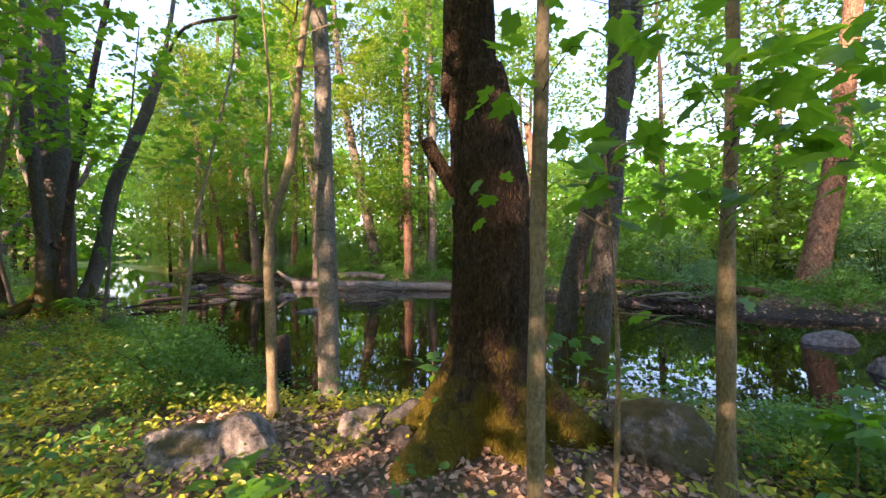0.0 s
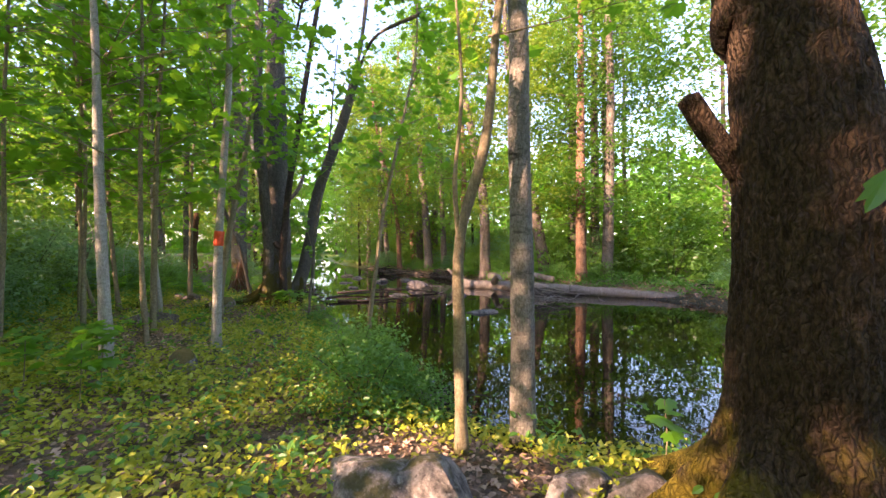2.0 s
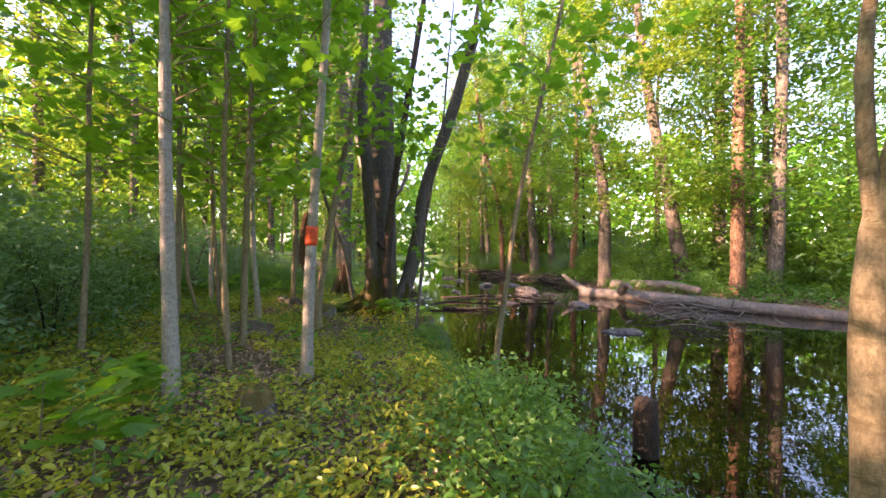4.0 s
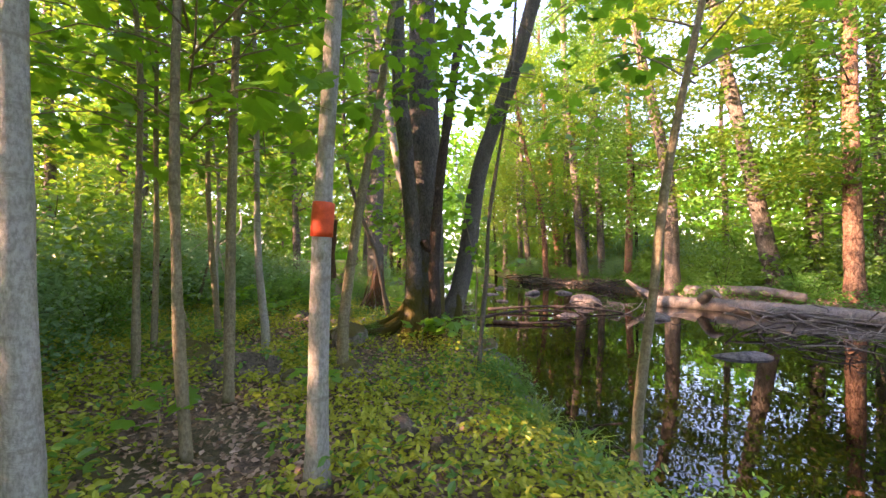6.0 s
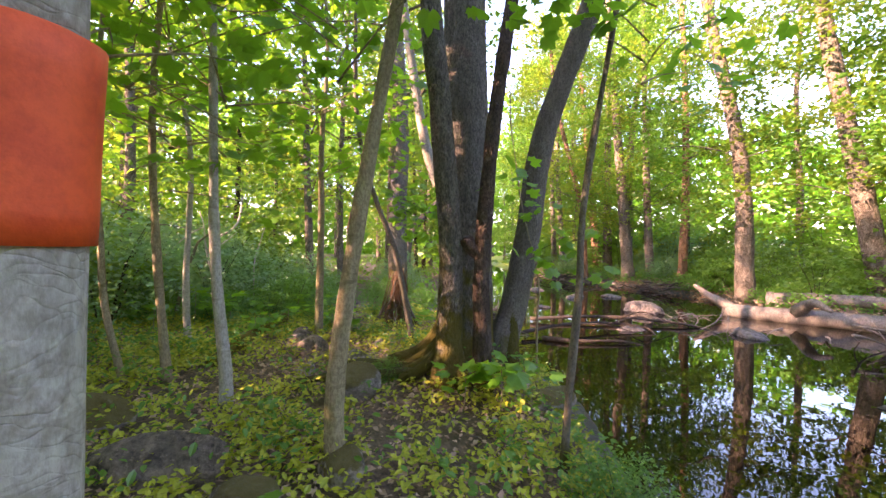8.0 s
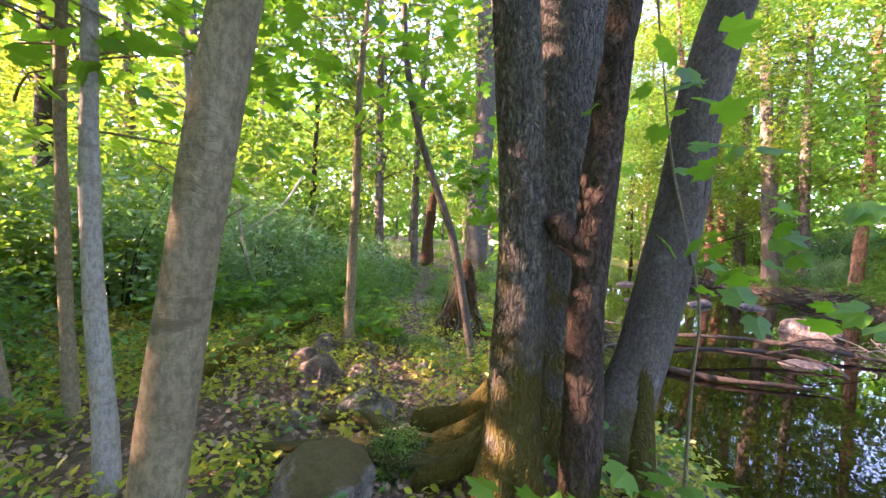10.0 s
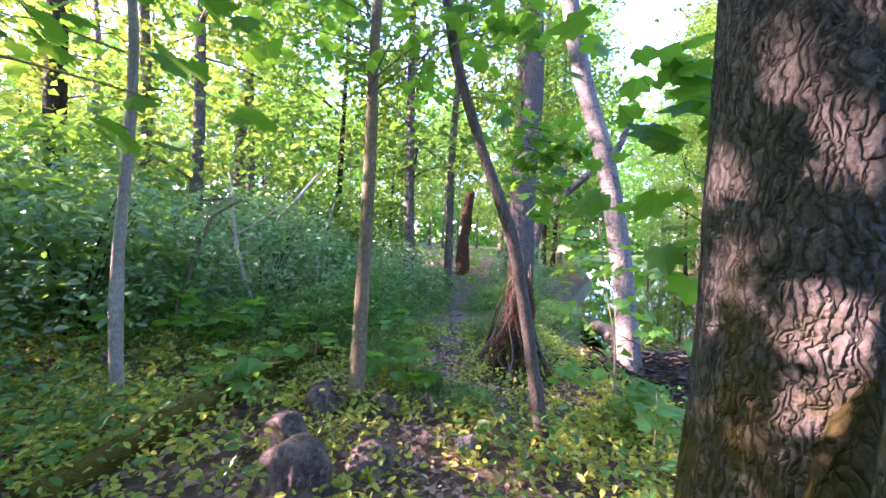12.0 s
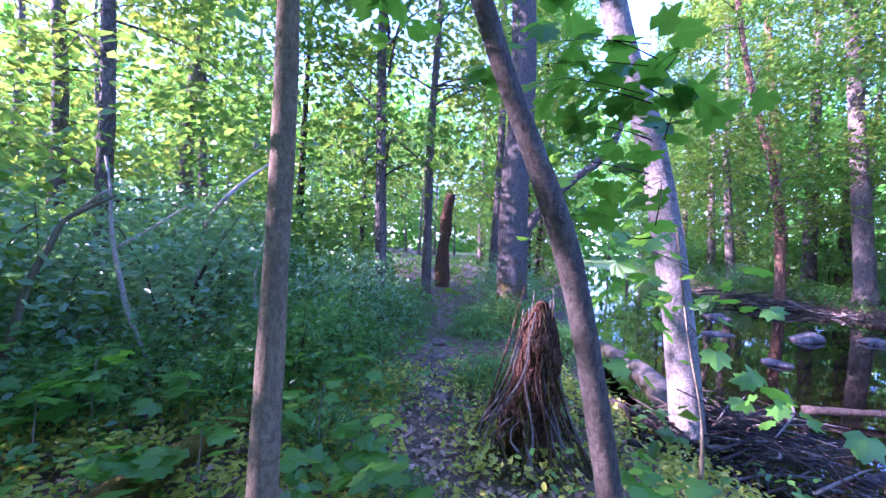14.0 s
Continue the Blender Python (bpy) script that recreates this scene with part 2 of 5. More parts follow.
def water_mat():
    m, nt, n, l, b = nodes_of("still_dark_water")
    b.inputs["Base Color"].default_value = (0.005, 0.004, 0.002, 1)
    b.inputs["Roughness"].default_value = 0.015
    b.inputs["IOR"].default_value = 1.42
    bump(nt, b, tex_noise(nt, 1.6, 3, 0.5), 0.05, 0.05)
    return m


WATER = water_mat()


def paint_mat():
    m, nt, n, l, b = nodes_of("orange_trail_paint")
    c = tex_noise(nt, 22, 5, 0.7)
    l.new(ramp(nt, c, [(0.25, (0.55, 0.045, 0.008)), (0.6, (0.85, 0.10, 0.02))]), b.inputs["Base Color"])
    b.inputs["Roughness"].default_value = 0.6
    bump(nt, b, c, 0.3, 0.004)
    return m


PAINT = paint_mat()


# ---- mesh helpers ----
def fast_mesh(name, verts, tris, mat, smooth=False):
    me = bpy.data.meshes.new(name)
    verts, tris = np.asarray(verts, np.float32), np.asarray(tris, np.int32)
    me.vertices.add(len(verts))
    me.vertices.foreach_set("co", verts.ravel())
    me.loops.add(tris.size)
    me.loops.foreach_set("vertex_index", tris.ravel())
    k = tris.shape[1]
    me.polygons.add(len(tris))
    me.polygons.foreach_set("loop_start", np.arange(0, tris.size, k, dtype=np.int32))
    me.polygons.foreach_set("use_smooth", np.full(len(tris), smooth))
    me.update(calc_edges=True)
    me.validate()
    me.materials.append(mat)
    return me


def piece(name, me, parent=None, label="", loc=(0, 0, 0)):
    ob = new(name, me)
    ob.location = loc
    if parent is not None:
        ob.parent = parent
    if label:
        ob["label"] = label
    return ob


def fbm(p, scale, octaves=3, seed=0.0):
    """Cheap smooth noise on an array of points, about -1 to 1."""
    out, amp, total = np.zeros(len(p)), 1.0, 0.0
    for o in range(octaves):
        q = p * scale * 2.03 ** o + seed * 7.13 + o * 3.7
        a = np.sin(q[:, 0] + 1.7 * np.sin(q[:, 1] * 0.83 + q[:, 2] * 0.4)) * np.cos(q[:, 1] * 1.1 + 1.3 * np.sin(q[:, 2] * 0.91 + q[:, 0] * 0.5))
        b = np.sin(q[:, 2] * 1.07 + 1.5 * np.sin(q[:, 0] * 0.77 + 2.0 * np.cos(q[:, 1] * 0.61)))
        out += amp * 0.6 * (a + b * 0.8)
        total += amp
        amp *= 0.5
    return out / total


def smooth_path(pts, step):
    """Points along a smooth curve (Catmull-Rom) through pts, and where each lies, 0 to 1."""
    p = np.array(pts, float)
    p = np.vstack([2 * p[0] - p[1], p, 2 * p[-1] - p[-2]])
    out = []
    for i in range(1, len(p) - 2):
        n = max(2, int(np.linalg.norm(p[i + 1] - p[i]) / step))
        for t in np.linspace(0, 1, n, endpoint=False):
            out.append(0.5 * (2 * p[i] + (p[i + 1] - p[i - 1]) * t + (2 * p[i - 1] - 5 * p[i] + 4 * p[i + 1] - p[i + 2]) * t * t + (3 * p[i] - p[i - 1] - 3 * p[i + 1] + p[i + 2]) * t ** 3))
    out.append(p[-2])
    return np.array(out)


def tube_arrays(path, radii, sides, rough=0.0, rough_scale=6.0, seed=0.0, flare=None, furrow=0.0, furrows=11):
    """A tube with rings along path. flare: (height, lobes, amount) swells the foot into roots."""
    n = len(path)
    tang = np.gradient(path, axis=0)
    tang /= np.linalg.norm(tang, axis=1)[:, None] + 1e-9
    ref = np.array([1.0, 0.0, 0.0]) if abs(tang[0][0]) < 0.8 else np.array([0.0, 1.0, 0.0])
    u = np.cross(tang, ref)
    u /= np.linalg.norm(u, axis=1)[:, None]
    v = np.cross(tang, u)
    ang = np.linspace(0, 2 * np.pi, sides, endpoint=False)
    rad = np.repeat(np.asarray(radii, float)[:, None], sides, 1)
    if flare:
        h, lobes, amount = flare
        up = np.clip(1 - (path[:, 2] - path[0, 2]) / h, 0, 1)[:, None]
        lobe = 0.45 + 0.55 * np.cos(ang * lobes + seed + 0.8 * np.sin(ang * 2 + seed)) + 0.25 * np.sin(ang * 3 + seed * 2)
        rad = rad * (1 + amount * up ** 1.7 * np.clip(lobe, 0.0, 2)[None, :])
    co = path[:, None, :] + u[:, None, :] * (np.cos(ang)[None, :, None] * rad[..., None]) + v[:, None, :] * (np.sin(ang)[None, :, None] * rad[..., None])
    flat = co.reshape(-1, 3)
    if rough or furrow:
        out = (u[:, None, :] * np.cos(ang)[None, :, None] + v[:, None, :] * np.sin(ang)[None, :, None]).reshape(-1, 3)
        d = rough * fbm(flat, rough_scale, 3, seed)
        if furrow:
            zz = np.repeat(np.linspace(0, 1, n), sides) * n
            aa = np.tile(ang, n)
            w = fbm(np.column_stack([flat[:, 0] * 1.5, flat[:, 1] * 1.5, flat[:, 2] * 2.5]), 4, 3, seed + 2)
            ridge = np.abs(np.sin(aa * furrows * 0.5 + 1.6 * w + 1.1 * np.sin(flat[:, 2] * 7 + aa * 2)))
            cross = np.abs(np.sin(flat[:, 2] * 16 + 3 * w + 3 * np.sin(aa * 5)))
            d = d + furrow * (np.clip(ridge * 1.7, 0, 1) * np.clip(0.45 + 0.9 * cross, 0, 1) - 0.6)
        flat = flat + out * d[:, None]
    i = np.arange((n - 1) * sides)
    r, c = i // sides, i % sides
    q = np.column_stack([r * sides + c, r * sides + (c + 1) % sides, (r + 1) * sides + (c + 1) % sides, (r + 1) * sides + c])
    tris = np.vstack([q[:, [0, 1, 2]], q[:, [0, 2, 3]]])
    # closed ends
    top = len(flat)
    flat = np.vstack([flat, path[-1] + tang[-1] * radii[-1] * 0.4, path[0]])
    k = np.arange(sides)
    last = (n - 1) * sides
    cap = np.column_stack([last + k, last + (k + 1) % sides, np.full(sides, top)])
    cap0 = np.column_stack([(k + 1) % sides, k, np.full(sides, top + 1)])
    return flat, np.vstack([tris, cap, cap0])


def join_arrays(parts):
    vs, ts, o = [], [], 0
    for v, t in parts:
        vs.append(v)
        ts.append(t + o)
        o += len(v)
    return np.vstack(vs), np.vstack(ts)


DIAMOND = (np.array([(0, 0, 0), (0.34, 0.45, 0.10), (0, 1, -0.06), (-0.34, 0.45, 0.10)], float), np.array([(0, 1, 2), (0, 2, 3)]))
OVAL = (np.array([(0, 0, 0), (0.22, 0.22, 0.06), (0.25, 0.62, 0.07), (0, 1, -0.05), (-0.25, 0.62, 0.07), (-0.22, 0.22, 0.06)], float),
        np.array([(0, 1, 2), (0, 2, 3), (0, 3, 4), (0, 4, 5)]))


def maple_template():
    out = [(0.0, 0.0, 0.0)]
    for a, r in ((-140, 0.26), (-105, 0.34), (-80, 0.50), (-62, 0.42), (-42, 0.64), (-24, 0.47), (-13, 0.60), (0, 0.76), (13, 0.60), (24, 0.47), (42, 0.64), (62, 0.42), (80, 0.50), (105, 0.34), (140, 0.26)):
        out.append((r * math.sin(radians(a)), 0.25 + r * math.cos(radians(a)), -0.12 * r * abs(math.sin(radians(a * 1.4)))))
    out[0] = (0.0, 0.22, 0.05)
    n = len(out)
    return np.array(out), np.array([(0, i + 1, i) for i in range(1, n - 1)])


MAPLE = maple_template()


def leaves(centres, size, rng, template=DIAMOND, tilt=0.6, spread=0.35, droop=0.25):
    """One leaf at each centre, mostly lying flat, turned at random."""
    n = len(centres)
    tv, tt = template
    nor = np.column_stack([rng.normal(0, tilt, n), rng.normal(0, tilt, n), np.ones(n)])
    nor /= np.linalg.norm(nor, axis=1)[:, None]
    az = rng.uniform(0, 2 * np.pi, n)
    fwd = np.column_stack([np.cos(az), np.sin(az), -droop + rng.normal(0, 0.2, n)])
    fwd -= nor * np.sum(fwd * nor, axis=1)[:, None]
    fwd /= np.linalg.norm(fwd, axis=1)[:, None]
    side = np.cross(fwd, nor)
    s = size * rng.uniform(1 - spread, 1 + spread, n)
    v = (centres[:, None, :] + s[:, None, None] * (side[:, None, :] * tv[None, :, 0, None] + fwd[:, None, :] * tv[None, :, 1, None] + nor[:, None, :] * tv[None, :, 2, None])).reshape(-1, 3)
    t = (tt[None, :, :] + (np.arange(n) * len(tv))[:, None, None]).reshape(-1, 3)
    return v, t


# ---- plan: stream banks and ground ----
NEAR_SHORE = np.array([(60, -6), (14, 0.5), (6, 3.4), (2.6, 4.7), (1.3, 5.5), (-0.3, 5.1), (-1.6, 4.75), (-2.5, 4.75), (-3.1, 5.5), (-4.2, 6.1), (-5.5, 6.55), (-6.8, 7.4), (-8.0, 8.5), (-9.5, 9.2), (-11.0, 9.8), (-12.6, 10.2), (-14.2, 11.0), (-18, 14), (-23, 18.7), (-32, 25), (-70, 52)])
FAR_SHORE = np.array([(60, 2), (14, 7.2), (8.5, 11.3), (6.4, 12.0), (3.3, 14.2), (-1, 17.0), (-5, 18.3), (-8.5, 17.6), (-10.4, 20.5), (-16, 23.2), (-18, 23.6), (-20, 24), (-24.5, 27), (-33, 32), (-70, 58)])
WATER_Z = -0.5


def side_distance(x, y, line):
    """Signed distance to a line of points that runs from east to west: positive to its left (south)."""
    p = np.column_stack([np.ravel(x), np.ravel(y)]).astype(float)
    best, sign = np.full(len(p), 1e9), np.ones(len(p))
    for a, b in zip(line, line[1:]):
        d = b - a
        t = np.clip(((p - a) @ d) / (d @ d), 0, 1)
        q = p - a - t[:, None] * d
        r = np.hypot(q[:, 0], q[:, 1])
        s = np.where(d[0] * (p[:, 1] - a[1]) - d[1] * (p[:, 0] - a[0]) > 0, 1.0, -1.0)
        closer = r < best
        sign[closer], best[closer] = s[closer], r[closer]
    return best * sign


def near_land(x, y):
    return side_distance(x, y, NEAR_SHORE)


def far_land(x, y):
    return -side_distance(x, y, FAR_SHORE)


def ramp_to(s, pts):
    return np.interp(s, [p[0] for p in pts], [p[1] for p in pts])


def ground_z(x, y):
    x, y = np.ravel(np.asarray(x, float)), np.ravel(np.asarray(y, float))
    s, f = near_land(x, y), far_land(x, y)
    zn = ramp_to(s, [(-4, -1.3), (-0.8, -0.85), (0, -0.5), (0.35, -0.28), (0.9, -0.13), (2.0, -0.07), (4, 0.05), (8, 0.15), (40, 0.6)])
    zf = ramp_to(f, [(-4, -1.3), (-0.8, -0.8), (0, -0.5), (0.8, -0.2), (3, 0.0), (8, 0.1), (60, 0.5)])
    z = np.maximum(zn, zf)
    p = np.column_stack([x, y, np.zeros(len(x))])
    land = np.clip(np.maximum(s, f) / 1.2, 0.15, 1)
    z = z + 0.22 * np.exp(-((x + 8.2) ** 2 + (y - 6.8) ** 2) / 0.8)
    return z + land * (0.035 * fbm(p, 1.7, 3, 1) + 0.02 * fbm(p, 6, 2, 2))


def gz(x, y):
    return float(ground_z([x], [y])[0])


def axis(lo, hi, fine_lo, fine_hi, step):
    a, far = [fine_lo], step
    while a[0] > lo:
        far *= 1.25
        a.insert(0, a[0] - far)
    a += list(np.arange(fine_lo + step, fine_hi, step))
    far = step
    while a[-1] < hi:
        far *= 1.25
        a.append(a[-1] + far)
    return np.array(a)


gx, gy = axis(-600, 600, -26, 10, 0.17), axis(-600, 600, -3, 26, 0.17)
GX, GY = np.meshgrid(gx, gy)
GZ = ground_z(GX, GY)
nx, ny = len(gx), len(gy)
k = np.arange((nx - 1) * (ny - 1))
r_, c_ = k // (nx - 1), k % (nx - 1)
a_ = r_ * nx + c_
ground = piece("ground", fast_mesh("ground", np.column_stack([GX.ravel(), GY.ravel(), GZ]), np.column_stack([a_, a_ + 1, a_ + nx + 1, a_ + nx]), SOIL, True))
tagged(ground, "dark brown forest soil sloping down to a stream", "ground", kind="structure")

shore_loop = [tuple(p) for p in NEAR_SHORE + np.array((0, -0.8))] + [tuple(p) for p in FAR_SHORE[::-1] + np.array((0, 0.8))]
bm = bmesh.new()
bm.faces.new([bm.verts.new((px, py, WATER_Z)) for px, py in shore_loop])
bmesh.ops.triangulate(bm, faces=bm.faces[:])
bm.normal_update()
wm = bpy.data.meshes.new("water")
for f in bm.faces:
    if f.normal.z < 0:
        f.normal_flip()
bm.to_mesh(wm)
bm.free()
wm.materials.append(WATER)
tagged(piece("water", wm), "still dark stream water mirroring trees and sky", "water", kind="structure")


# ---- trees ----
def tree(name, label, base, bends, r0, r1, mat, height=None, sides=14, step=0.12, rough=0.006, flare=(0.35, 4, 0.5), furrow=0.0, furrows=11, forks=(), crown=None, group="", seed=1, sink=0.08, category="tree", girth=()):
    """One tree. bends: offsets of the stem from its foot, upwards. forks: further stems (foot, bends, r0, r1, flare, bark). girth: heights and radii of the main stem. crown: function of a generator."""
    rng = np.random.default_rng(seed)
    x, y = base[:2]
    z = base[2] if len(base) > 2 else gz(x, y)
    root = new(name)
    root.location = (x, y, z)
    tagged(root, label, category, group)
    stems = [((0, 0, 0), bends, r0, r1)] + [tuple(f) for f in forks]
    for i, (foot, pts, ra, rb, *more) in enumerate(stems):
        swell = flare if i == 0 else more[0] if more else None
        skin = more[1] if len(more) > 1 else mat
        line = [(0, 0, -sink) if i == 0 else foot] + [tuple(p) for p in pts]
        if i == 0 and height and height > line[-1][2]:
            a, b = np.array(line[-2]), np.array(line[-1])
            d = (b - a) / max(0.1, np.linalg.norm(b - a))
            d = d * np.array((0.5, 0.5, 1.0))
            k = (height - b[2]) / max(0.3, d[2])
            line.append(tuple(b + d * k * 0.5 + np.array((*rng.normal(0, 0.05 * k * 0.5, 2), 0))))
            line.append(tuple(b + d * k))
        p = smooth_path(line, step)
        if step < 0.1:
            keep = (np.arange(len(p)) % 10 == 0) | (p[:, 2] < 3.9)
            keep[-1] = True
            p = p[keep]
        hh = np.linspace(0, 1, len(p)) if not height else np.clip(p[:, 2] / (height if i == 0 else max(q[2] for q in line)), 0, 1)
        rad = ra + (rb - ra) * hh ** 0.85
        if i == 0 and girth:
            rad = np.interp(p[:, 2], [g[0] for g in girth], [g[1] for g in girth])
        v, t = tube_arrays(p, rad, sides if i == 0 or ra > 0.1 else max(8, sides // 2), rough, 5.0, seed + i, swell, furrow, furrows)
        piece("trunk" if i == 0 or swell else "limb", fast_mesh("trunk", v, t, skin, True), root)
    if crown:
        crown(root, rng)
    return root


def twigs(root, stem_pts, ends, r, mat, rng):
    parts = []
    for a, b in zip(stem_pts, ends):
        mid = (a + b) / 2 + np.array((0, 0, 0.08 * np.linalg.norm(b - a))) + rng.normal(0, 0.04, 3)
        parts.append(tube_arrays(smooth_path([a, mid, b], 0.35), np.linspace(r, r * 0.25, len(smooth_path([a, mid, b], 0.35))), 4))
    v, t = join_arrays(parts)
    piece("branching", fast_mesh("branching", v, t, mat, True), root)["kind"] = "stuff"


def spray_crown(lo, hi, reach, count, per, size, leaf, stem=(0, 0), template=DIAMOND, bark_mat=None, top=0.5, flat=0.25, clump=0.45, r=0.012):
    """Layered sprays of leaves round a stem, between the heights lo and hi; stem: lean of the stem per metre."""
    def build(root, rng):
        hgt = lo + (hi - lo) * rng.uniform(0, 1, count) ** 0.9
        rel = (hgt - lo) / (hi - lo)
        shape = np.clip(np.sin(np.pi * (0.18 + 0.8 * rel)) ** 0.7, 0.2, 1)
        az, rr = rng.uniform(0, 2 * np.pi, count), reach * shape * rng.uniform(0.25, 1.0, count) ** 0.6
        stem_at = np.column_stack([stem[0] * hgt, stem[1] * hgt, hgt])
        ends = stem_at + np.column_stack([np.cos(az) * rr, np.sin(az) * rr, rng.normal(0.1, 0.2, count) * rr])
        if bark_mat is not None:
            pick = slice(0, min(count, 22 if reach > 2 else 40))
            twigs(root, stem_at[pick] - np.array((0, 0, 0.15)) * rr[pick, None], ends[pick], r, bark_mat, rng)
        c = np.repeat(ends, per, 0)
        c = c + np.column_stack([rng.normal(0, clump, len(c)), rng.normal(0, clump, len(c)), rng.normal(0, clump * flat, len(c))])
        v, t = leaves(c, size, rng, template)
        piece("crown", fast_mesh("crown", v, t, leaf), root)
    return build


# trees and saplings beside the walk
def maple_crown(lo, hi, reach, count, lean=(0, 0), per=14, size=0.15):
    return spray_crown(lo, hi, reach, count, per, size, LEAF_MAPLE, lean, MAPLE, BARK_SAP, clump=0.22, flat=0.35, r=0.008)


def high_crown(lo, hi, reach, count, lean=(0, 0), leaf=None, per=60, size=0.11):
    return spray_crown(lo, hi, reach, count, per, size, leaf or LEAF_ALDER, lean, DIAMOND, BARK_FAR, clump=0.5, flat=0.4, r=0.03)


def broad_sprays(centres, per, size, clump):
    """Sprays of broad maple leaves hanging at given places round the foot."""
    def build(root, rng):
        c = np.repeat(np.array(centres, float), per, 0)
        stems = np.array([(0.1 * q[0], 0.1 * q[1], q[2] - 0.12) for q in centres])
        twigs(root, stems, np.array(centres, float), 0.003, BARK_DARK, rng)
        c = c + rng.normal(0, clump, c.shape) * np.array((1, 1, 0.4))
        v, t = leaves(c, size, rng, MAPLE, 0.65)
        piece("crown", fast_mesh("crown", v, t, LEAF_MAPLE), root)
    return build


def both(*makers):
    def build(root, rng):
        for m in makers:
            m(root, rng)
    return build


big = tree("oak_tree", "massive old tree with furrowed bark and mossy roots", (0.08, 3.68), [(0.03, 0, 1.1), (0.01, 0, 1.9), (-0.05, 0, 2.5), (-0.12, 0, 3.1)], 0.27, 0.10, BARK_OLD,
           height=15, girth=((0, 0.31), (0.6, 0.29), (1.9, 0.262), (2.35, 0.225), (2.8, 0.19), (3.3, 0.17), (6, 0.15), (15, 0.04)), sides=110, step=0.03, rough=0.015, flare=(0.85, 6, 2.0), furrow=0.016, furrows=34, seed=3,
           forks=[((-0.2, -0.05, 1.75), [(-0.33, -0.08, 1.95), (-0.42, -0.10, 2.12)], 0.075, 0.05)], crown=high_crown(5.0, 15, 4.5, 60))
tree("alder_tree", "slender pale alder with dark bark rings", (-1.44, 4.28), [(-0.01, 0.0, 1.2), (-0.04, 0, 2.4), (-0.07, 0, 3.6)], 0.10, 0.03, BARK_ALDER,
     height=11, sides=28, step=0.05, rough=0.006, flare=(0.3, 3, 0.3), seed=5, crown=high_crown(5, 11, 2.2, 50))
tree("young_maple", "thin forked maple sapling with light brown bark", (-1.70, 3.80), [(-0.02, 0, 0.8), (-0.02, 0, 1.5), (0.14, 0.08, 2.2), (0.22, 0.14, 3.2)], 0.046, 0.015, BARK_SAP,
     height=7, sides=16, seed=6, group="saplings", forks=[((-0.02, 0, 1.45), [(-0.05, -0.02, 1.9), (-0.02, 0.02, 2.6), (-0.15, 0.1, 3.6)], 0.028, 0.008)], crown=maple_crown(3.0, 6.6, 1.5, 30, (0.05, 0.03)))
tree("young_maple", "straight maple sapling with smooth brown bark", (0.36, 2.34), [(0.02, 0, 1.2), (0.055, 0.01, 2.4)], 0.036, 0.012, BARK_SAP, height=6, sides=16, seed=7, group="saplings", crown=both(maple_crown(2.8, 6, 1.4, 24), broad_sprays([(-0.08, 0.02, 1.85), (-0.13, 0.12, 1.46), (0.16, 0.09, 1.54), (0.24, 0.09, 1.48), (0.13, 0.07, 1.67), (0.08, -0.06, 2.03), (0.30, -0.05, 1.95)], 5, 0.12, 0.07)))
tree("young_maple", "straight maple sapling with smooth brown bark", (1.30, 2.97), [(0.01, 0, 1.2), (0.05, 0.01, 2.4)], 0.045, 0.012, BARK_SAP, height=6.5, sides=16, seed=8, group="saplings", crown=both(maple_crown(2.6, 6.5, 1.5, 26), broad_sprays([(-0.35, -0.44, 2.11), (-0.22, -0.50, 2.13), (-0.08, -0.50, 1.99), (0.01, -0.57, 2.04), (0.12, -0.59, 1.92), (0.17, -0.65, 1.97), (-0.28, -0.40, 1.96), (-0.40, -0.30, 1.79), (-0.31, -0.28, 1.54), (-0.21, -0.32, 1.55), (-0.08, -0.36, 1.45), (0.01, -0.50, 1.87), (0.17, -0.56, 1.73), (0.10, -0.50, 1.66), (-0.02, -0.45, 1.74), (-0.14, -0.41, 1.83), (-0.54, -0.44, 2.22), (0.22, -0.56, 1.59)], 7, 0.115, 0.10)))
tree("young_maple", "spindly maple seedling with few leaves", (0.78, 2.95), [(0.02, 0, 0.7), (0.0, 0.02, 1.3), (-0.05, 0, 1.9)], 0.017, 0.006, BARK_SAP, sides=8, seed=9, group="saplings", crown=maple_crown(0.6, 1.9, 0.4, 7, per=4, size=0.11))
tree("alder_tree", "grey alder with lichen beside a darker leaning stem", (1.0, 5.15, -0.35), [(0.12, 0.03, 1.2), (0.24, 0.05, 2.4), (0.33, 0.07, 4.2)], 0.14, 0.05, BARK_LIME, height=13, sides=30, step=0.06, seed=10, furrow=0.006, furrows=18,
     flare=(0.4, 4, 0.4), forks=[((-0.22, 0.25, -0.1), [(-0.20, 0.25, 0.9), (0.05, 0.3, 2.0), (0.45, 0.35, 3.3), (0.8, 0.4, 6.5)], 0.13, 0.05)], crown=high_crown(4.5, 13, 3.2, 45, (0.08, 0.02)))

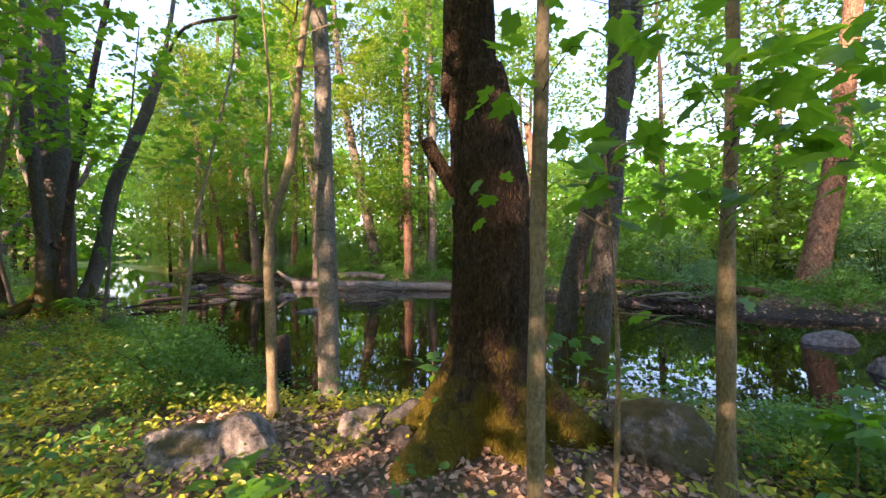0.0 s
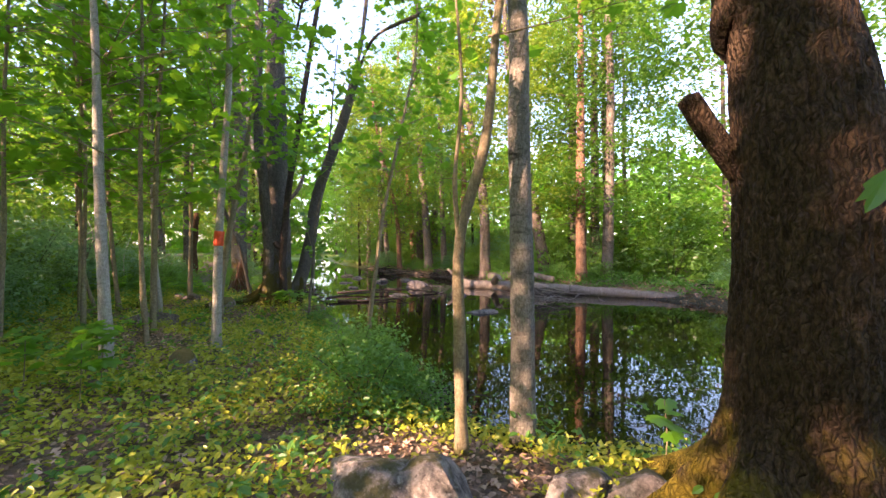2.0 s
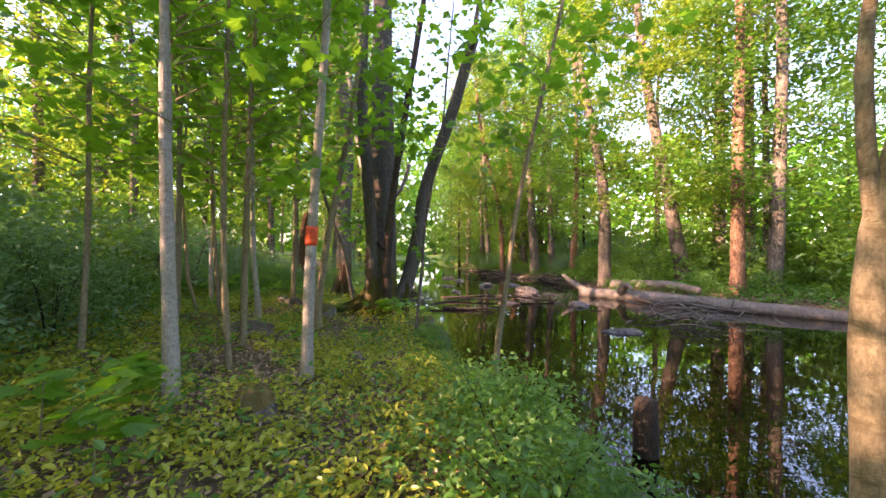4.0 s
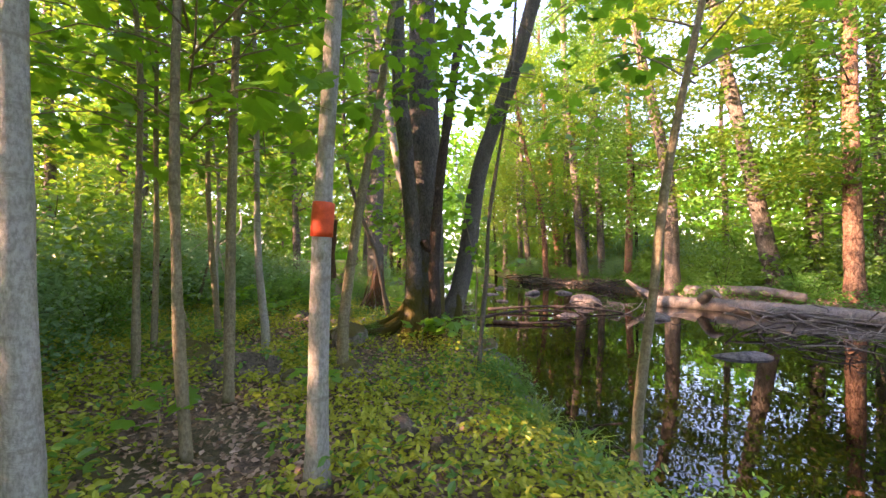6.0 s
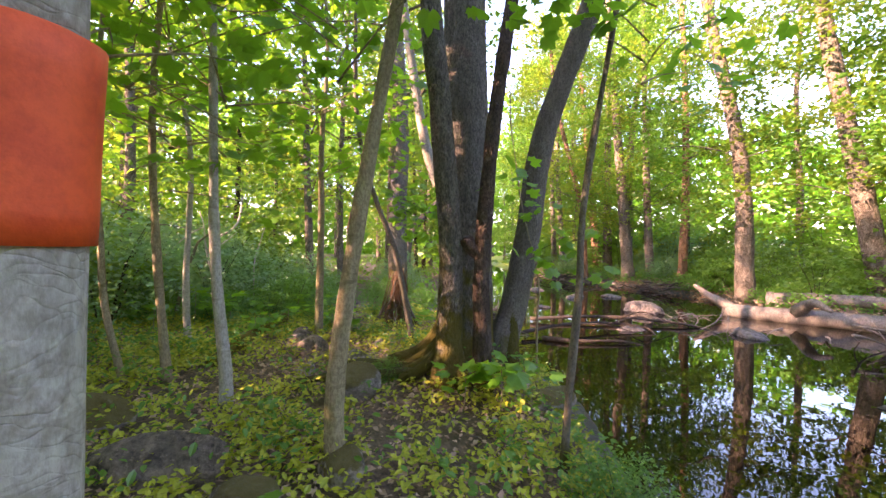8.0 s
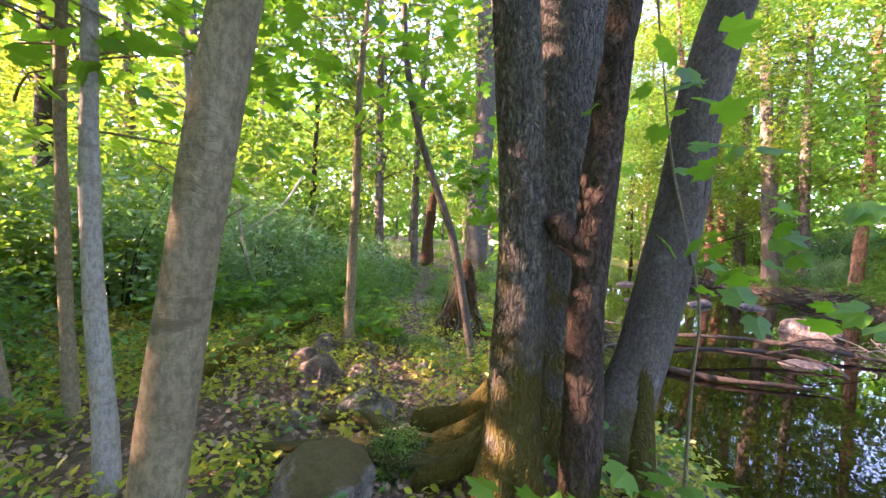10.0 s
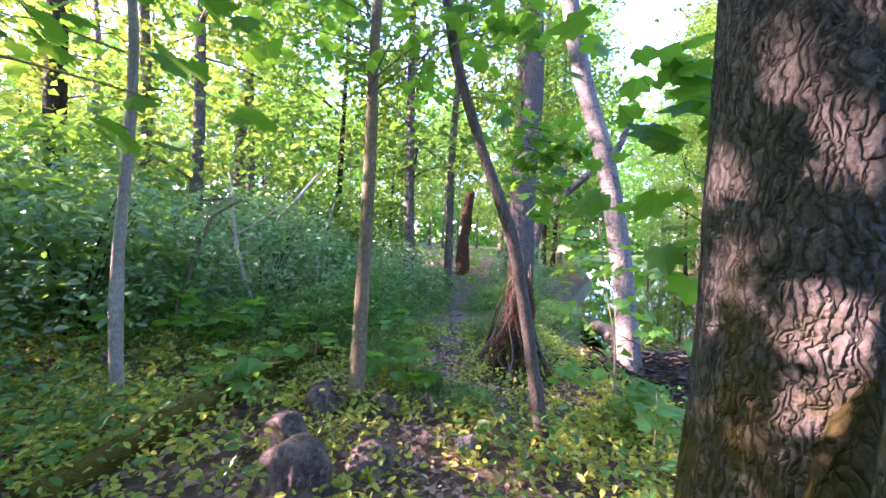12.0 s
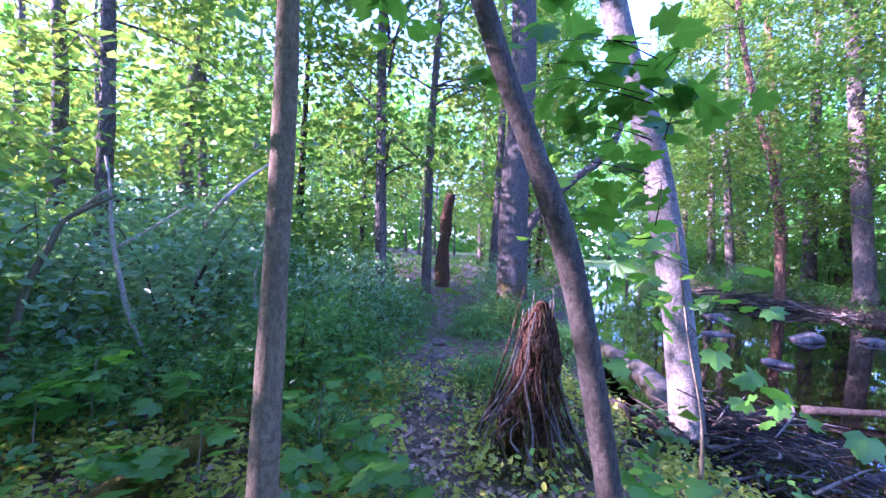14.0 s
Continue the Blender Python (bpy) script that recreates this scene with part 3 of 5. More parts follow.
# the tree with four stems
tree("linden_tree", "four-stemmed grey linden with spreading mossy roots", (-8.03, 6.60, 0.16), [(0.0, 0.0, 0.4), (0.0, 0.0, 1.2), (-0.09, -0.05, 2.45), (-0.22, -0.1, 4.1)], 0.135, 0.05, BARK_LIME, height=14, sides=84, step=0.03, rough=0.010,
     flare=(0.6, 5, 0.7), furrow=0.008, furrows=40, seed=12, sink=0.15, girth=((0, 0.125), (0.5, 0.112), (1.3, 0.104), (2.6, 0.10), (4.5, 0.09), (14, 0.03)),
     forks=[((-0.41, 0.51, -0.2), [(-0.41, 0.52, 0.5), (-0.41, 0.53, 1.3), (-0.43, 0.52, 3.0), (-0.45, 0.5, 7), (-0.3, 0.6, 13)], 0.30, 0.06, (0.8, 5, 0.5)),
            ((0.22, 0.20, -0.2), [(0.21, 0.20, 0.5), (0.21, 0.20, 1.05), (0.22, 0.29, 2.05), (0.30, 0.46, 3.4), (0.6, 0.9, 7)], 0.080, 0.04, (0.4, 3, 0.4), BARK_DEAD),
            ((-0.09, 0.66, -0.25), [(-0.13, 0.80, 0.15), (-0.16, 1.0, 0.55), (-0.17, 1.20, 1.2), (-0.05, 1.36, 2.45), (0.48, 1.54, 3.85), (0.95, 1.63, 5.2)], 0.150, 0.10, (0.6, 4, 0.6), BARK_GREY),
            ((0.92, 1.60, 5.0), [(1.15, 1.68, 6.5), (1.3, 1.8, 9)], 0.08, 0.03),
            ((0.90, 1.60, 4.95), [(1.6, 1.2, 5.25), (2.6, 0.5, 5.1), (4.1, -0.2, 4.7)], 0.085, 0.025, None, BARK_GREY),
            ((0.20, 0.20, 1.10), [(0.14, 0.12, 1.18), (0.12, 0.09, 1.25)], 0.078, 0.062, None, BARK_DEAD),
            ((-0.02, 0.02, 0.62), [(-0.06, -0.03, 0.34), (-0.14, -0.12, 0.12), (-0.30, -0.32, -0.06)], 0.06, 0.035, None, BARK_MOSSY),
            ((-0.27, 0.36, 1.0), [(-0.27, 0.22, 0.50), (-0.34, 0.08, 0.17), (-0.56, -0.14, -0.05)], 0.08, 0.04, None, BARK_MOSSY),
            ((-0.38, 0.34, 0.75), [(-0.46, 0.20, 0.32), (-0.60, 0.06, 0.08), (-0.90, -0.08, -0.06)], 0.09, 0.035, None, BARK_MOSSY),
            ((-0.20, 0.24, 0.65), [(-0.22, 0.10, 0.28), (-0.30, -0.04, 0.08), (-0.46, -0.26, -0.06)], 0.06, 0.03, None, BARK_LIME),
            ((-0.14, 0.95, 0.60), [(-0.06, 0.86, 0.30), (0.04, 0.76, 0.02), (0.10, 0.66, -0.2)], 0.08, 0.06, None, BARK_MOSSY),
            ((-0.30, -0.20, 0.02), [(-0.52, -0.45, -0.02), (-0.70, -0.62, -0.05), (-0.95, -0.80, -0.12)], 0.042, 0.018, None, BARK_GREY),
            ((-0.45, -0.10, 0.04), [(-0.75, -0.32, 0.0), (-1.05, -0.40, -0.04), (-1.30, -0.62, -0.12)], 0.040, 0.016, None, BARK_GREY),
            ((-0.35, -0.05, 0.02), [(-0.60, -0.35, 0.0), (-0.78, -0.70, -0.04), (-1.02, -1.05, -0.12)], 0.032, 0.012, None, BARK_GREY)],
     crown=high_crown(5.0, 14, 4.2, 55, (0.02, 0.1)))

marked = tree("young_maple", "pale maple sapling carrying an orange trail mark", (-5.62, 4.20), [(0.03, 0.02, 1.3), (0.10, 0.06, 2.6), (0.14, 0.1, 3.6)], 0.062, 0.02, BARK_PALE, height=6.4, sides=20, seed=14, group="saplings", crown=maple_crown(3.0, 6.2, 1.7, 34))
bz = marked.location.z
band = smooth_path([(0.030, 0.020, 1.36), (0.034, 0.023, 1.45), (0.042, 0.028, 1.545)], 0.03)
v, t = tube_arrays(band, np.full(len(band), 0.0605), 28, 0.0008, 20, 3)
piece("trail_mark", fast_mesh("trail_mark", v, t, PAINT, True), marked, "bright orange painted band")

for x, y, b, ra, sd, lab, mt in (
        (-5.69, 3.08, [(-0.05, -0.05, 1.8), (-0.1, -0.08, 3.8)], 0.068, 15, "pale straight maple sapling with smooth bark", BARK_PALE),
        (-6.30, 3.70, [(-0.03, -0.05, 0.9), (-0.03, -0.07, 2.2)], 0.036, 16, "thin maple sapling bending at its foot", BARK_SAP),
        (-7.17, 4.11, [(0.03, 0.01, 1.4), (0.08, 0.04, 3.2)], 0.046, 17, "thin maple sapling with a mossy foot", BARK_SAP),
        (-8.88, 4.91, [(0.0, 0.0, 0.3), (-0.04, -0.08, 1.4), (-0.06, -0.10, 3.6)], 0.052, 18, "straight maple sapling with smooth pale bark", BARK_PALE),
        (-7.57, 5.33, [(0.0, 0.0, 0.5), (0.05, 0.09, 1.3), (0.10, 0.19, 2.0), (0.22, 0.40, 3.4)], 0.066, 19, "leaning maple sapling with smooth brown bark", BARK_SAP),
        (-9.62, 4.55, [(-0.10, -0.09, 1.3), (-0.17, -0.12, 2.6)], 0.044, 20, "thin maple sapling with smooth bark", BARK_SAP),
        (-9.70, 4.25, [(-0.13, -0.16, 0.7), (-0.16, -0.2, 1.4), (-0.21, -0.25, 2.4)], 0.034, 21, "thin maple sapling curving at its foot", BARK_SAP),
        (-8.05, 3.55, [(0.05, 0.0, 1.2), (0.02, 0.02, 2.8)], 0.036, 22, "thin maple sapling with smooth bark", BARK_SAP),
        (-8.9, 3.75, [(-0.05, 0.03, 1.2), (-0.02, 0.02, 2.8)], 0.034, 23, "thin maple sapling with smooth bark", BARK_SAP),
        (-7.6, 2.6, [(0.0, 0.05, 1.4), (0.05, 0.05, 3.0)], 0.035, 24, "thin maple sapling among shrubs", BARK_SAP),
        (-6.9, 1.2, [(0.05, 0.05, 1.4), (-0.05, 0.1, 3.0)], 0.05, 25, "thin maple sapling among shrubs", BARK_SAP),
        (-11.3, 4.85, [(-0.02, -0.02, 0.9), (-0.08, 0.02, 2.6)], 0.046, 26, "slim grey sapling among shrubs", BARK_PALE),
        (-10.97, 6.45, [(0.0, 0.01, 0.6), (-0.02, 0.04, 1.7), (-0.04, 0.05, 2.9)], 0.062, 27, "straight maple sapling with ringed smooth bark", BARK_SAP)):
    tree("young_maple", lab, (x, y), b, ra, ra * 0.3, mt, height=5.6 + 0.5 * (sd % 3), sides=18, seed=sd, group="saplings", crown=maple_crown(1.9 + 0.15 * (sd % 4), 5.4 + 0.5 * (sd % 3), 1.7, 36))

tree("young_maple", "thin wavy sapling at the water's edge", (-4.80, 6.18, -0.45), [(0.02, 0.0, 0.6), (0.10, 0.06, 1.4), (0.18, 0.14, 2.3), (0.40, 0.36, 3.8)], 0.042, 0.012, BARK_SAP, height=6, sides=14, seed=30, group="saplings", crown=maple_crown(2.6, 6, 1.2, 30, (0.1, 0.1)))
tree("young_maple", "thin leaning sapling on the stream bank", (-6.80, 6.62), [(0.02, 0.03, 0.5), (0.06, 0.08, 1.2), (0.08, 0.12, 1.9), (0.22, 0.32, 3.4)], 0.030, 0.010, BARK_GREY, height=5.5, sides=12, seed=31, group="saplings", crown=maple_crown(2.6, 5.5, 1.0, 22, (0.12, 0.14)))
tree("young_maple", "dark leaning maple with a mossy foot", (-10.20, 7.60), [(-0.03, -0.10, 0.5), (-0.10, -0.26, 1.35), (-0.21, -0.50, 2.05), (-0.29, -0.68, 2.7), (-0.3, -0.8, 3.6)], 0.046, 0.020, BARK_GREY, height=7, sides=26, step=0.06, rough=0.006, seed=32, group="saplings",
     crown=both(maple_crown(2.7, 6.5, 1.2, 26, (-0.08, -0.2)), broad_sprays([(-0.47, -0.22, 2.14), (-0.42, -0.06, 2.02), (-0.30, -0.01, 2.16), (-0.30, 0.12, 1.94), (-0.20, 0.16, 2.04), (-0.16, 0.26, 1.90), (-0.48, 0.00, 1.79), (-0.40, 0.11, 1.74), (-0.32, 0.22, 1.62), (-0.41, -0.19, 2.21), (-0.14, 0.16, 2.12), (-0.11, 0.28, 1.95), (-0.43, 0.01, 1.90), (-0.39, 0.17, 1.58), (-0.54, -0.26, 2.05)], 7, 0.125, 0.10)))
tree("alder_tree", "speckled pale alder leaning beside the water", (-11.45, 9.55, -0.2), [(-0.08, -0.14, 1.2), (-0.18, -0.36, 2.4), (-0.35, -0.75, 3.9)], 0.125, 0.05, BARK_ALDER, height=11, sides=30, step=0.06, rough=0.008, seed=33, crown=high_crown(4.5, 11, 2.5, 60, (-0.08, -0.18)))
tree("pine_tree", "tall reddish tree beside the trail", (-16.0, 10.75, -0.05), [(-0.05, 0.0, 2.5), (-0.05, 0.1, 5.0)], 0.30, 0.12, BARK_LIME, height=16, sides=40, step=0.1, furrow=0.012, furrows=22, flare=(0.6, 5, 0.5), seed=34, crown=high_crown(6, 16, 3.5, 90))

tree("young_maple", "thin dark maple stem hung with broad leaves", (-9.14, 7.62), [(0.0, -0.02, 0.8), (0.03, -0.06, 1.5), (0.08, -0.1, 2.4)], 0.015, 0.006, BARK_DARK, height=3.4, sides=10, seed=35, group="saplings",
     crown=broad_sprays([(0.0, -0.27, 1.86), (-0.08, -0.2, 1.58), (0.02, -0.2, 2.0), (-0.05, -0.14, 1.36), (-0.2, 0.3, 2.2), (0.2, 0.3, 1.9), (0.1, -0.3, 1.75), (-0.15, -0.3, 2.1)], 8, 0.16, 0.12))
tree("young_maple", "very thin bent stem beside the linden", (-8.02, 7.78), [(0.0, 0.0, 0.7), (0.0, 0.02, 1.15), (-0.12, -0.1, 1.9), (-0.15, -0.2, 2.5)], 0.012, 0.005, BARK_SAP, height=3.2, sides=8, seed=36, group="saplings",
     crown=broad_sprays([(0.38, -0.3, 1.4), (0.3, -0.45, 1.85), (0.5, -0.05, 1.2), (0.2, -0.6, 2.2), (0.5, -0.2, 1.6)], 9, 0.14, 0.18))
tree("young_maple", "thin sapling spreading leaves over the water", (-10.75, 8.65), [(0.0, 0.0, 0.5), (-0.03, -0.1, 1.0), (-0.05, -0.2, 1.6)], 0.012, 0.005, BARK_SAP, sides=8, seed=37, group="saplings",
     crown=broad_sprays([(0.05, -0.45, 1.45), (0.0, -0.1, 0.9), (-0.15, -0.45, 1.48), (0.02, -0.02, 1.25), (0.2, 0.1, 0.7), (-0.3, 0.1, 1.1)], 10, 0.12, 0.2))

# ---- far bank trees ----
for x, y, b, ra, mt, lab, h, sd in (
        (8.4, 14.2, [(0.3, 0.05, 1.6), (0.66, 0.13, 3.2), (1.3, 0.27, 8.5)], 0.36, BARK_PINE, "leaning grey-red tree on the far bank", 15, 40),
        (1.3, 21.6, [(0.0, 0, 1.5), (-0.19, -0.13, 4.5), (-0.7, -0.5, 7.2)], 0.42, BARK_PINE, "thick broken red-barked tree with spreading roots", None, 41),
        (-6.2, 23.0, [(-0.04, 0, 6), (-0.2, 0, 14)], 0.28, BARK_FAR, "tall straight grey tree on the far bank", 19, 42),
        (-5.4, 24.4, [(-0.05, 0, 6), (-0.1, 0, 14)], 0.27, BARK_FAR, "tall straight grey tree on the far bank", 18, 43),
        (-10.1, 20.7, [(-0.1, -0.2, 4.7), (-0.8, -1.1, 10)], 0.30, BARK_FAR, "leaning tree rooted at the end of a fallen log", 15, 44),
        (-6.9, 20.9, [(-0.45, -0.6, 3.4), (-1.0, -1.4, 7.5)], 0.30, BARK_FAR, "leaning grey tree above the fallen log", 14, 45),
        (-4.9, 19.6, [(-0.02, -0.12, 5.2), (0, -0.2, 9)], 0.24, BARK_PINE, "straight red-grey tree on the far bank", 16, 46),
        (-4.0, 20.4, [(0.1, 0, 6), (0.1, 0, 9)], 0.26, BARK_FAR, "straight grey tree on the far bank", 17, 47),
        (-18.6, 28.5, [(0.13, 0.13, 7.8), (0.8, 0.65, 14.4)], 0.28, BARK_FAR, "slim grey tree on the far bank", 17, 48),
        (-19.4, 27.6, [(0, 0, 8), (-0.1, 0, 16)], 0.28, BARK_FAR, "slim grey tree on the far bank", 18, 49),
        (-25.4, 33.0, [(-0.2, -0.1, 8), (-0.5, -0.3, 16)], 0.34, BARK_FAR, "slim brown tree on the far bank", 18, 50),
        (-13.6, 24.2, [(0.1, 0.1, 5), (0.05, 0, 10)], 0.20, BARK_PINE, "slim reddish tree on the far bank", 16, 51),
        (-16.3, 24.5, [(-0.2, -0.36, 4.7), (-0.44, -0.78, 10.2)], 0.30, BARK_FAR, "grey tree standing close over the water", 17, 52),
        (-15.6, 25.3, [(-0.1, -0.2, 4.7), (-0.2, -0.3, 10.2)], 0.22, BARK_FAR, "grey tree standing close over the water", 16, 53),
        (-18.5, 24.0, [(-0.13, -0.21, 3.9), (-0.63, -1.28, 8.3)], 0.18, BARK_PINE, "slim leaning reddish tree on the far bank", 14, 54),
        (-21.3, 29.5, [(-0.2, -0.4, 4.7), (-0.6, -1.1, 12.8)], 0.30, BARK_PINE, "tall reddish tree on the far bank", 18, 55),
        (-22.3, 27.2, [(-0.2, -0.4, 6), (-0.3, -0.5, 11)], 0.22, BARK_FAR, "slim grey tree on the far bank", 16, 56),
        (-24.5, 29.0, [(-0.1, -0.2, 6), (-0.1, -0.2, 11)], 0.22, BARK_FAR, "slim grey tree on the far bank", 16, 57),
        (-27.0, 30.0, [(0.1, -0.2, 6), (0.1, -0.2, 11)], 0.22, BARK_FAR, "slim grey tree on the far bank", 16, 58)):
    tree("bank_tree", lab, (x, y), b, ra, ra * 0.35, mt, height=h, sides=20, step=0.25, rough=0.02, flare=(0.9, 5, 0.9 if h is None else 0.4), seed=sd,
         crown=high_crown(2.4, h, 3.2, 80, (b[-1][0] / b[-1][2], b[-1][1] / b[-1][2]), LEAF_ALDER if sd % 3 else LEAF_YELLOW, 110, 0.165) if h else None)

# ---- woodland trees on the near side, and woods all round ----
for x, y, b, ra, mt, lab, h, sd in (
        (-17.6, 8.6, [(-0.1, -0.1, 4), (-0.2, -0.2, 9)], 0.13, BARK_FAR, "slim grey tree beside the trail", 14, 70),
        (-18.4, 9.9, [(-0.05, 0, 4), (0.1, 0.2, 9)], 0.12, BARK_FAR, "slim grey tree beside the trail", 13, 71),
        (-24.0, 4.2, [(-0.1, -0.2, 4), (0.2, 0.2, 8)], 0.24, BARK_FAR, "forked grey tree in the wood", 14, 72),
        (-19.5, 0.8, [(-0.1, 0, 5), (-0.1, 0, 8)], 0.26, BARK_DARK, "dark tree in the wood", 15, 73),
        (-16.0, -1.5, [(0.1, 0, 5), (0.2, 0, 8)], 0.2, BARK_DARK, "dark tree in the wood", 15, 74),
        (-20.6, 12.9, [(0.1, 0.1, 4), (0.2, 0, 8)], 0.16, BARK_FAR, "slim grey tree beside the trail", 15, 75),
        (-22.5, 14.5, [(0.1, 0.1, 4), (0.5, 0.2, 8)], 0.18, BARK_FAR, "leaning grey tree beside the stream", 14, 76)):
    tree("wood_tree", lab, (x, y), b, ra, ra * 0.35, mt, height=h, sides=16, step=0.3, rough=0.01, seed=sd, crown=high_crown(2.8, h, 2.6, 70, (0, 0), LEAF_YELLOW if sd % 2 else LEAF_ALDER, 70, 0.17))


def model_tree(sd, h, leaf, lo, reach, ra, mt, size=0.19, count=90, per=64):
    return tree("woodland_tree", "leafy broadleaved tree filling the wood and screening the sun", (0, -300 - sd, 0), [(0.1, 0.1, 4), (0.2, 0.0, 8)], ra, ra * 0.3, mt, height=h, sides=10, step=0.6, rough=0.02, seed=sd, group="woodland trees",
                crown=high_crown(lo, h, reach, count, (0, 0), leaf, per, size))


MODELS = [model_tree(101, 13, LEAF_ALDER, 1.8, 3.2, 0.16, BARK_FAR), model_tree(102, 15, LEAF_YELLOW, 1.2, 3.4, 0.18, BARK_FAR),
          model_tree(103, 11, LEAF_ALDER, 0.8, 3.0, 0.13, BARK_DARK), model_tree(104, 16, LEAF_MAPLE, 2.5, 3.6, 0.20, BARK_FAR)]
wood_rng = np.random.default_rng(77)
spots = []


def far_enough(x, y, gap):
    return all((x - a) ** 2 + (y - b) ** 2 > gap * gap for a, b in spots)


walk_line = [(e[0], e[1]) for _, e, _, _ in PATH]
for _ in range(6000):
    if len(spots) >= 92:
        break
    x, y = wood_rng.uniform(-60, 34), wood_rng.uniform(-30, 58)
    s, f = float(near_land([x], [y])[0]), float(far_land([x], [y])[0])
    if (-15 < x < -4 and -14 < y < -1) or (s < 2.0 and f < 4.0) or min(math.hypot(x - a, y - b) for a, b in walk_line) < 7.5:
        continue
    if f > 9 or (f > 0 and wood_rng.uniform(0, 1) < 0.15):
        continue
    # woods to the south, mostly out of view, thinned to let sun through
    if y < -2 and wood_rng.uniform(0, 1) < 0.6:
        continue
    trail = abs((y - 8.3) - (x + 13.5) * -0.42) < 2.0 and x < -9 and x > -40
    if trail or not far_enough(x, y, 5.5 if (y < 2 and -16 < x < -5) else 3.9 if f < 0 else 3.2):
        continue
    spots.append((x, y))
# first row: unseen trees added south of the walk to block the sun
spots += [(-10.6, -1.4), (-10.0, -7.0), (-1.0, -6.0), (-3.4, -7.5), (1.0, -8.5), (-9.0, -4.2), (-12.6, -6.6), (-0.2, -8.2), (-5.7, -5.6), (-6.6, -7.8), (0.3, -5.0), (1.6, -6.6), (3.6, -6.6), (-11.7, -2.7),
          (-24.4, 17.3), (-29.2, 21.0), (-34.3, 24.6), (-39.3, 28.2), (-31.2, 33.0), (-36.2, 37.0), (-42.2, 41.6), (-46.5, 33.0), (-26.8, 28.6), (-5.0, 31.0), (-2.5, 34.0), (0.6, 29.5), (3.6, 32.0)]
for i, (x, y) in enumerate(spots):
    m = MODELS[i % 4]
    c = copy_thing(m, Matrix.Translation((x, y, gz(x, y) - 0.05)) @ Matrix.Rotation(wood_rng.uniform(0, 6.28), 4, "Z") @ Matrix.Scale(wood_rng.uniform(0.8, 1.2), 4))
for m in MODELS:
    for o in (*m.children_recursive, m):
        bpy.data.objects.remove(o)


# ---- shrubs ----
def model_shrub(sd, h, wide, leaf, count, size, template=DIAMOND):
    rng = np.random.default_rng(sd)
    root = new("shrub")
    tagged(root, "dense leafy shrub in the undergrowth", "shrub", "undergrowth shrubs")
    ends = []
    for i in range(6):
        az, r = rng.uniform(0, 6.28), wide * rng.uniform(0.3, 0.9)
        top = np.array((math.cos(az) * r, math.sin(az) * r, h * rng.uniform(0.6, 0.95)))
        ends.append((top, smooth_path([(top[0] * 0.08, top[1] * 0.08, -0.05), (top[0] * 0.4, top[1] * 0.4, top[2] * 0.55), tuple(top)], 0.3)))
    v, t = join_arrays([tube_arrays(p, np.linspace(0.014, 0.004, len(p)), 4) for _, p in ends])
    piece("branching", fast_mesh("branching", v, t, BARK_DARK, True), root)["kind"] = "stuff"
    n = count // 16
    az, r = rng.uniform(0, 6.28, n), wide * rng.uniform(0, 1, n) ** 0.55
    c = np.column_stack([np.cos(az) * r, np.sin(az) * r, h * (0.10 + 0.9 * rng.uniform(0, 1, n) ** 0.8) * np.sqrt(np.clip(1.08 - (r / wide) ** 2, 0.15, 1))])
    c = np.repeat(c, 16, 0) + np.column_stack([rng.normal(0, 0.17, n * 16), rng.normal(0, 0.17, n * 16), rng.normal(0, 0.07, n * 16)])
    v, t = leaves(c, size, rng, template, 0.7)
    piece("foliage", fast_mesh("foliage", v, t, leaf), root)
    return root


SHRUBS = [model_shrub(201, 1.5, 1.1, LEAF_BLUE, 3400, 0.070, OVAL), model_shrub(202, 1.9, 1.2, LEAF_BLUE, 3600, 0.076, OVAL), model_shrub(203, 2.3, 1.4, LEAF_ALDER, 1500, 0.15),
          model_shrub(204, 2.8, 1.5, LEAF_YELLOW, 1400, 0.17), model_shrub(205, 1.1, 0.9, LEAF_FERN, 3000, 0.066, OVAL)]
shrub_rng = np.random.default_rng(5)


def plant(model, x, y, scale=1.0):
    return copy_thing(SHRUBS[model], Matrix.Translation((x, y, gz(x, y) - 0.03)) @ Matrix.Rotation(shrub_rng.uniform(0, 6.28), 4, "Z") @ Matrix.Diagonal((scale, scale, scale * shrub_rng.uniform(0.85, 1.15), 1)))


def trail_y(x):
    """Where the trail runs on beyond the walk."""
    return float(np.interp(-x, [9.3, 10.5, 11.7, 13.0, 14.4, 17, 24, 40], [6.5, 6.9, 7.42, 8.0, 8.6, 9.6, 12.5, 20]))


# thicket south of the trail
placed = []
for _ in range(900):
    x, y = shrub_rng.uniform(-24, -5.5), shrub_rng.uniform(-5, 8.5)
    edge = (trail_y(x) - 1.25) if x < -12.2 else np.interp(-x, [5.5, 8.0, 10.0, 11.5, 12.2], [1.2, 2.1, 3.0, 4.1, 5.9])
    if y > edge or any(math.hypot(x - a, y - b) < 1.0 for a, b in placed) or len(placed) > 75 or (-14.3 < x < -11.6 and 4.3 < y < 7.0):
        continue
    placed.append((x, y))
    tall = edge - y
    plant(int(shrub_rng.choice([0, 1, 4] if tall < 1.2 else [0, 1, 1, 2])), x, y, 0.75 if tall < 0.8 else 1.05)
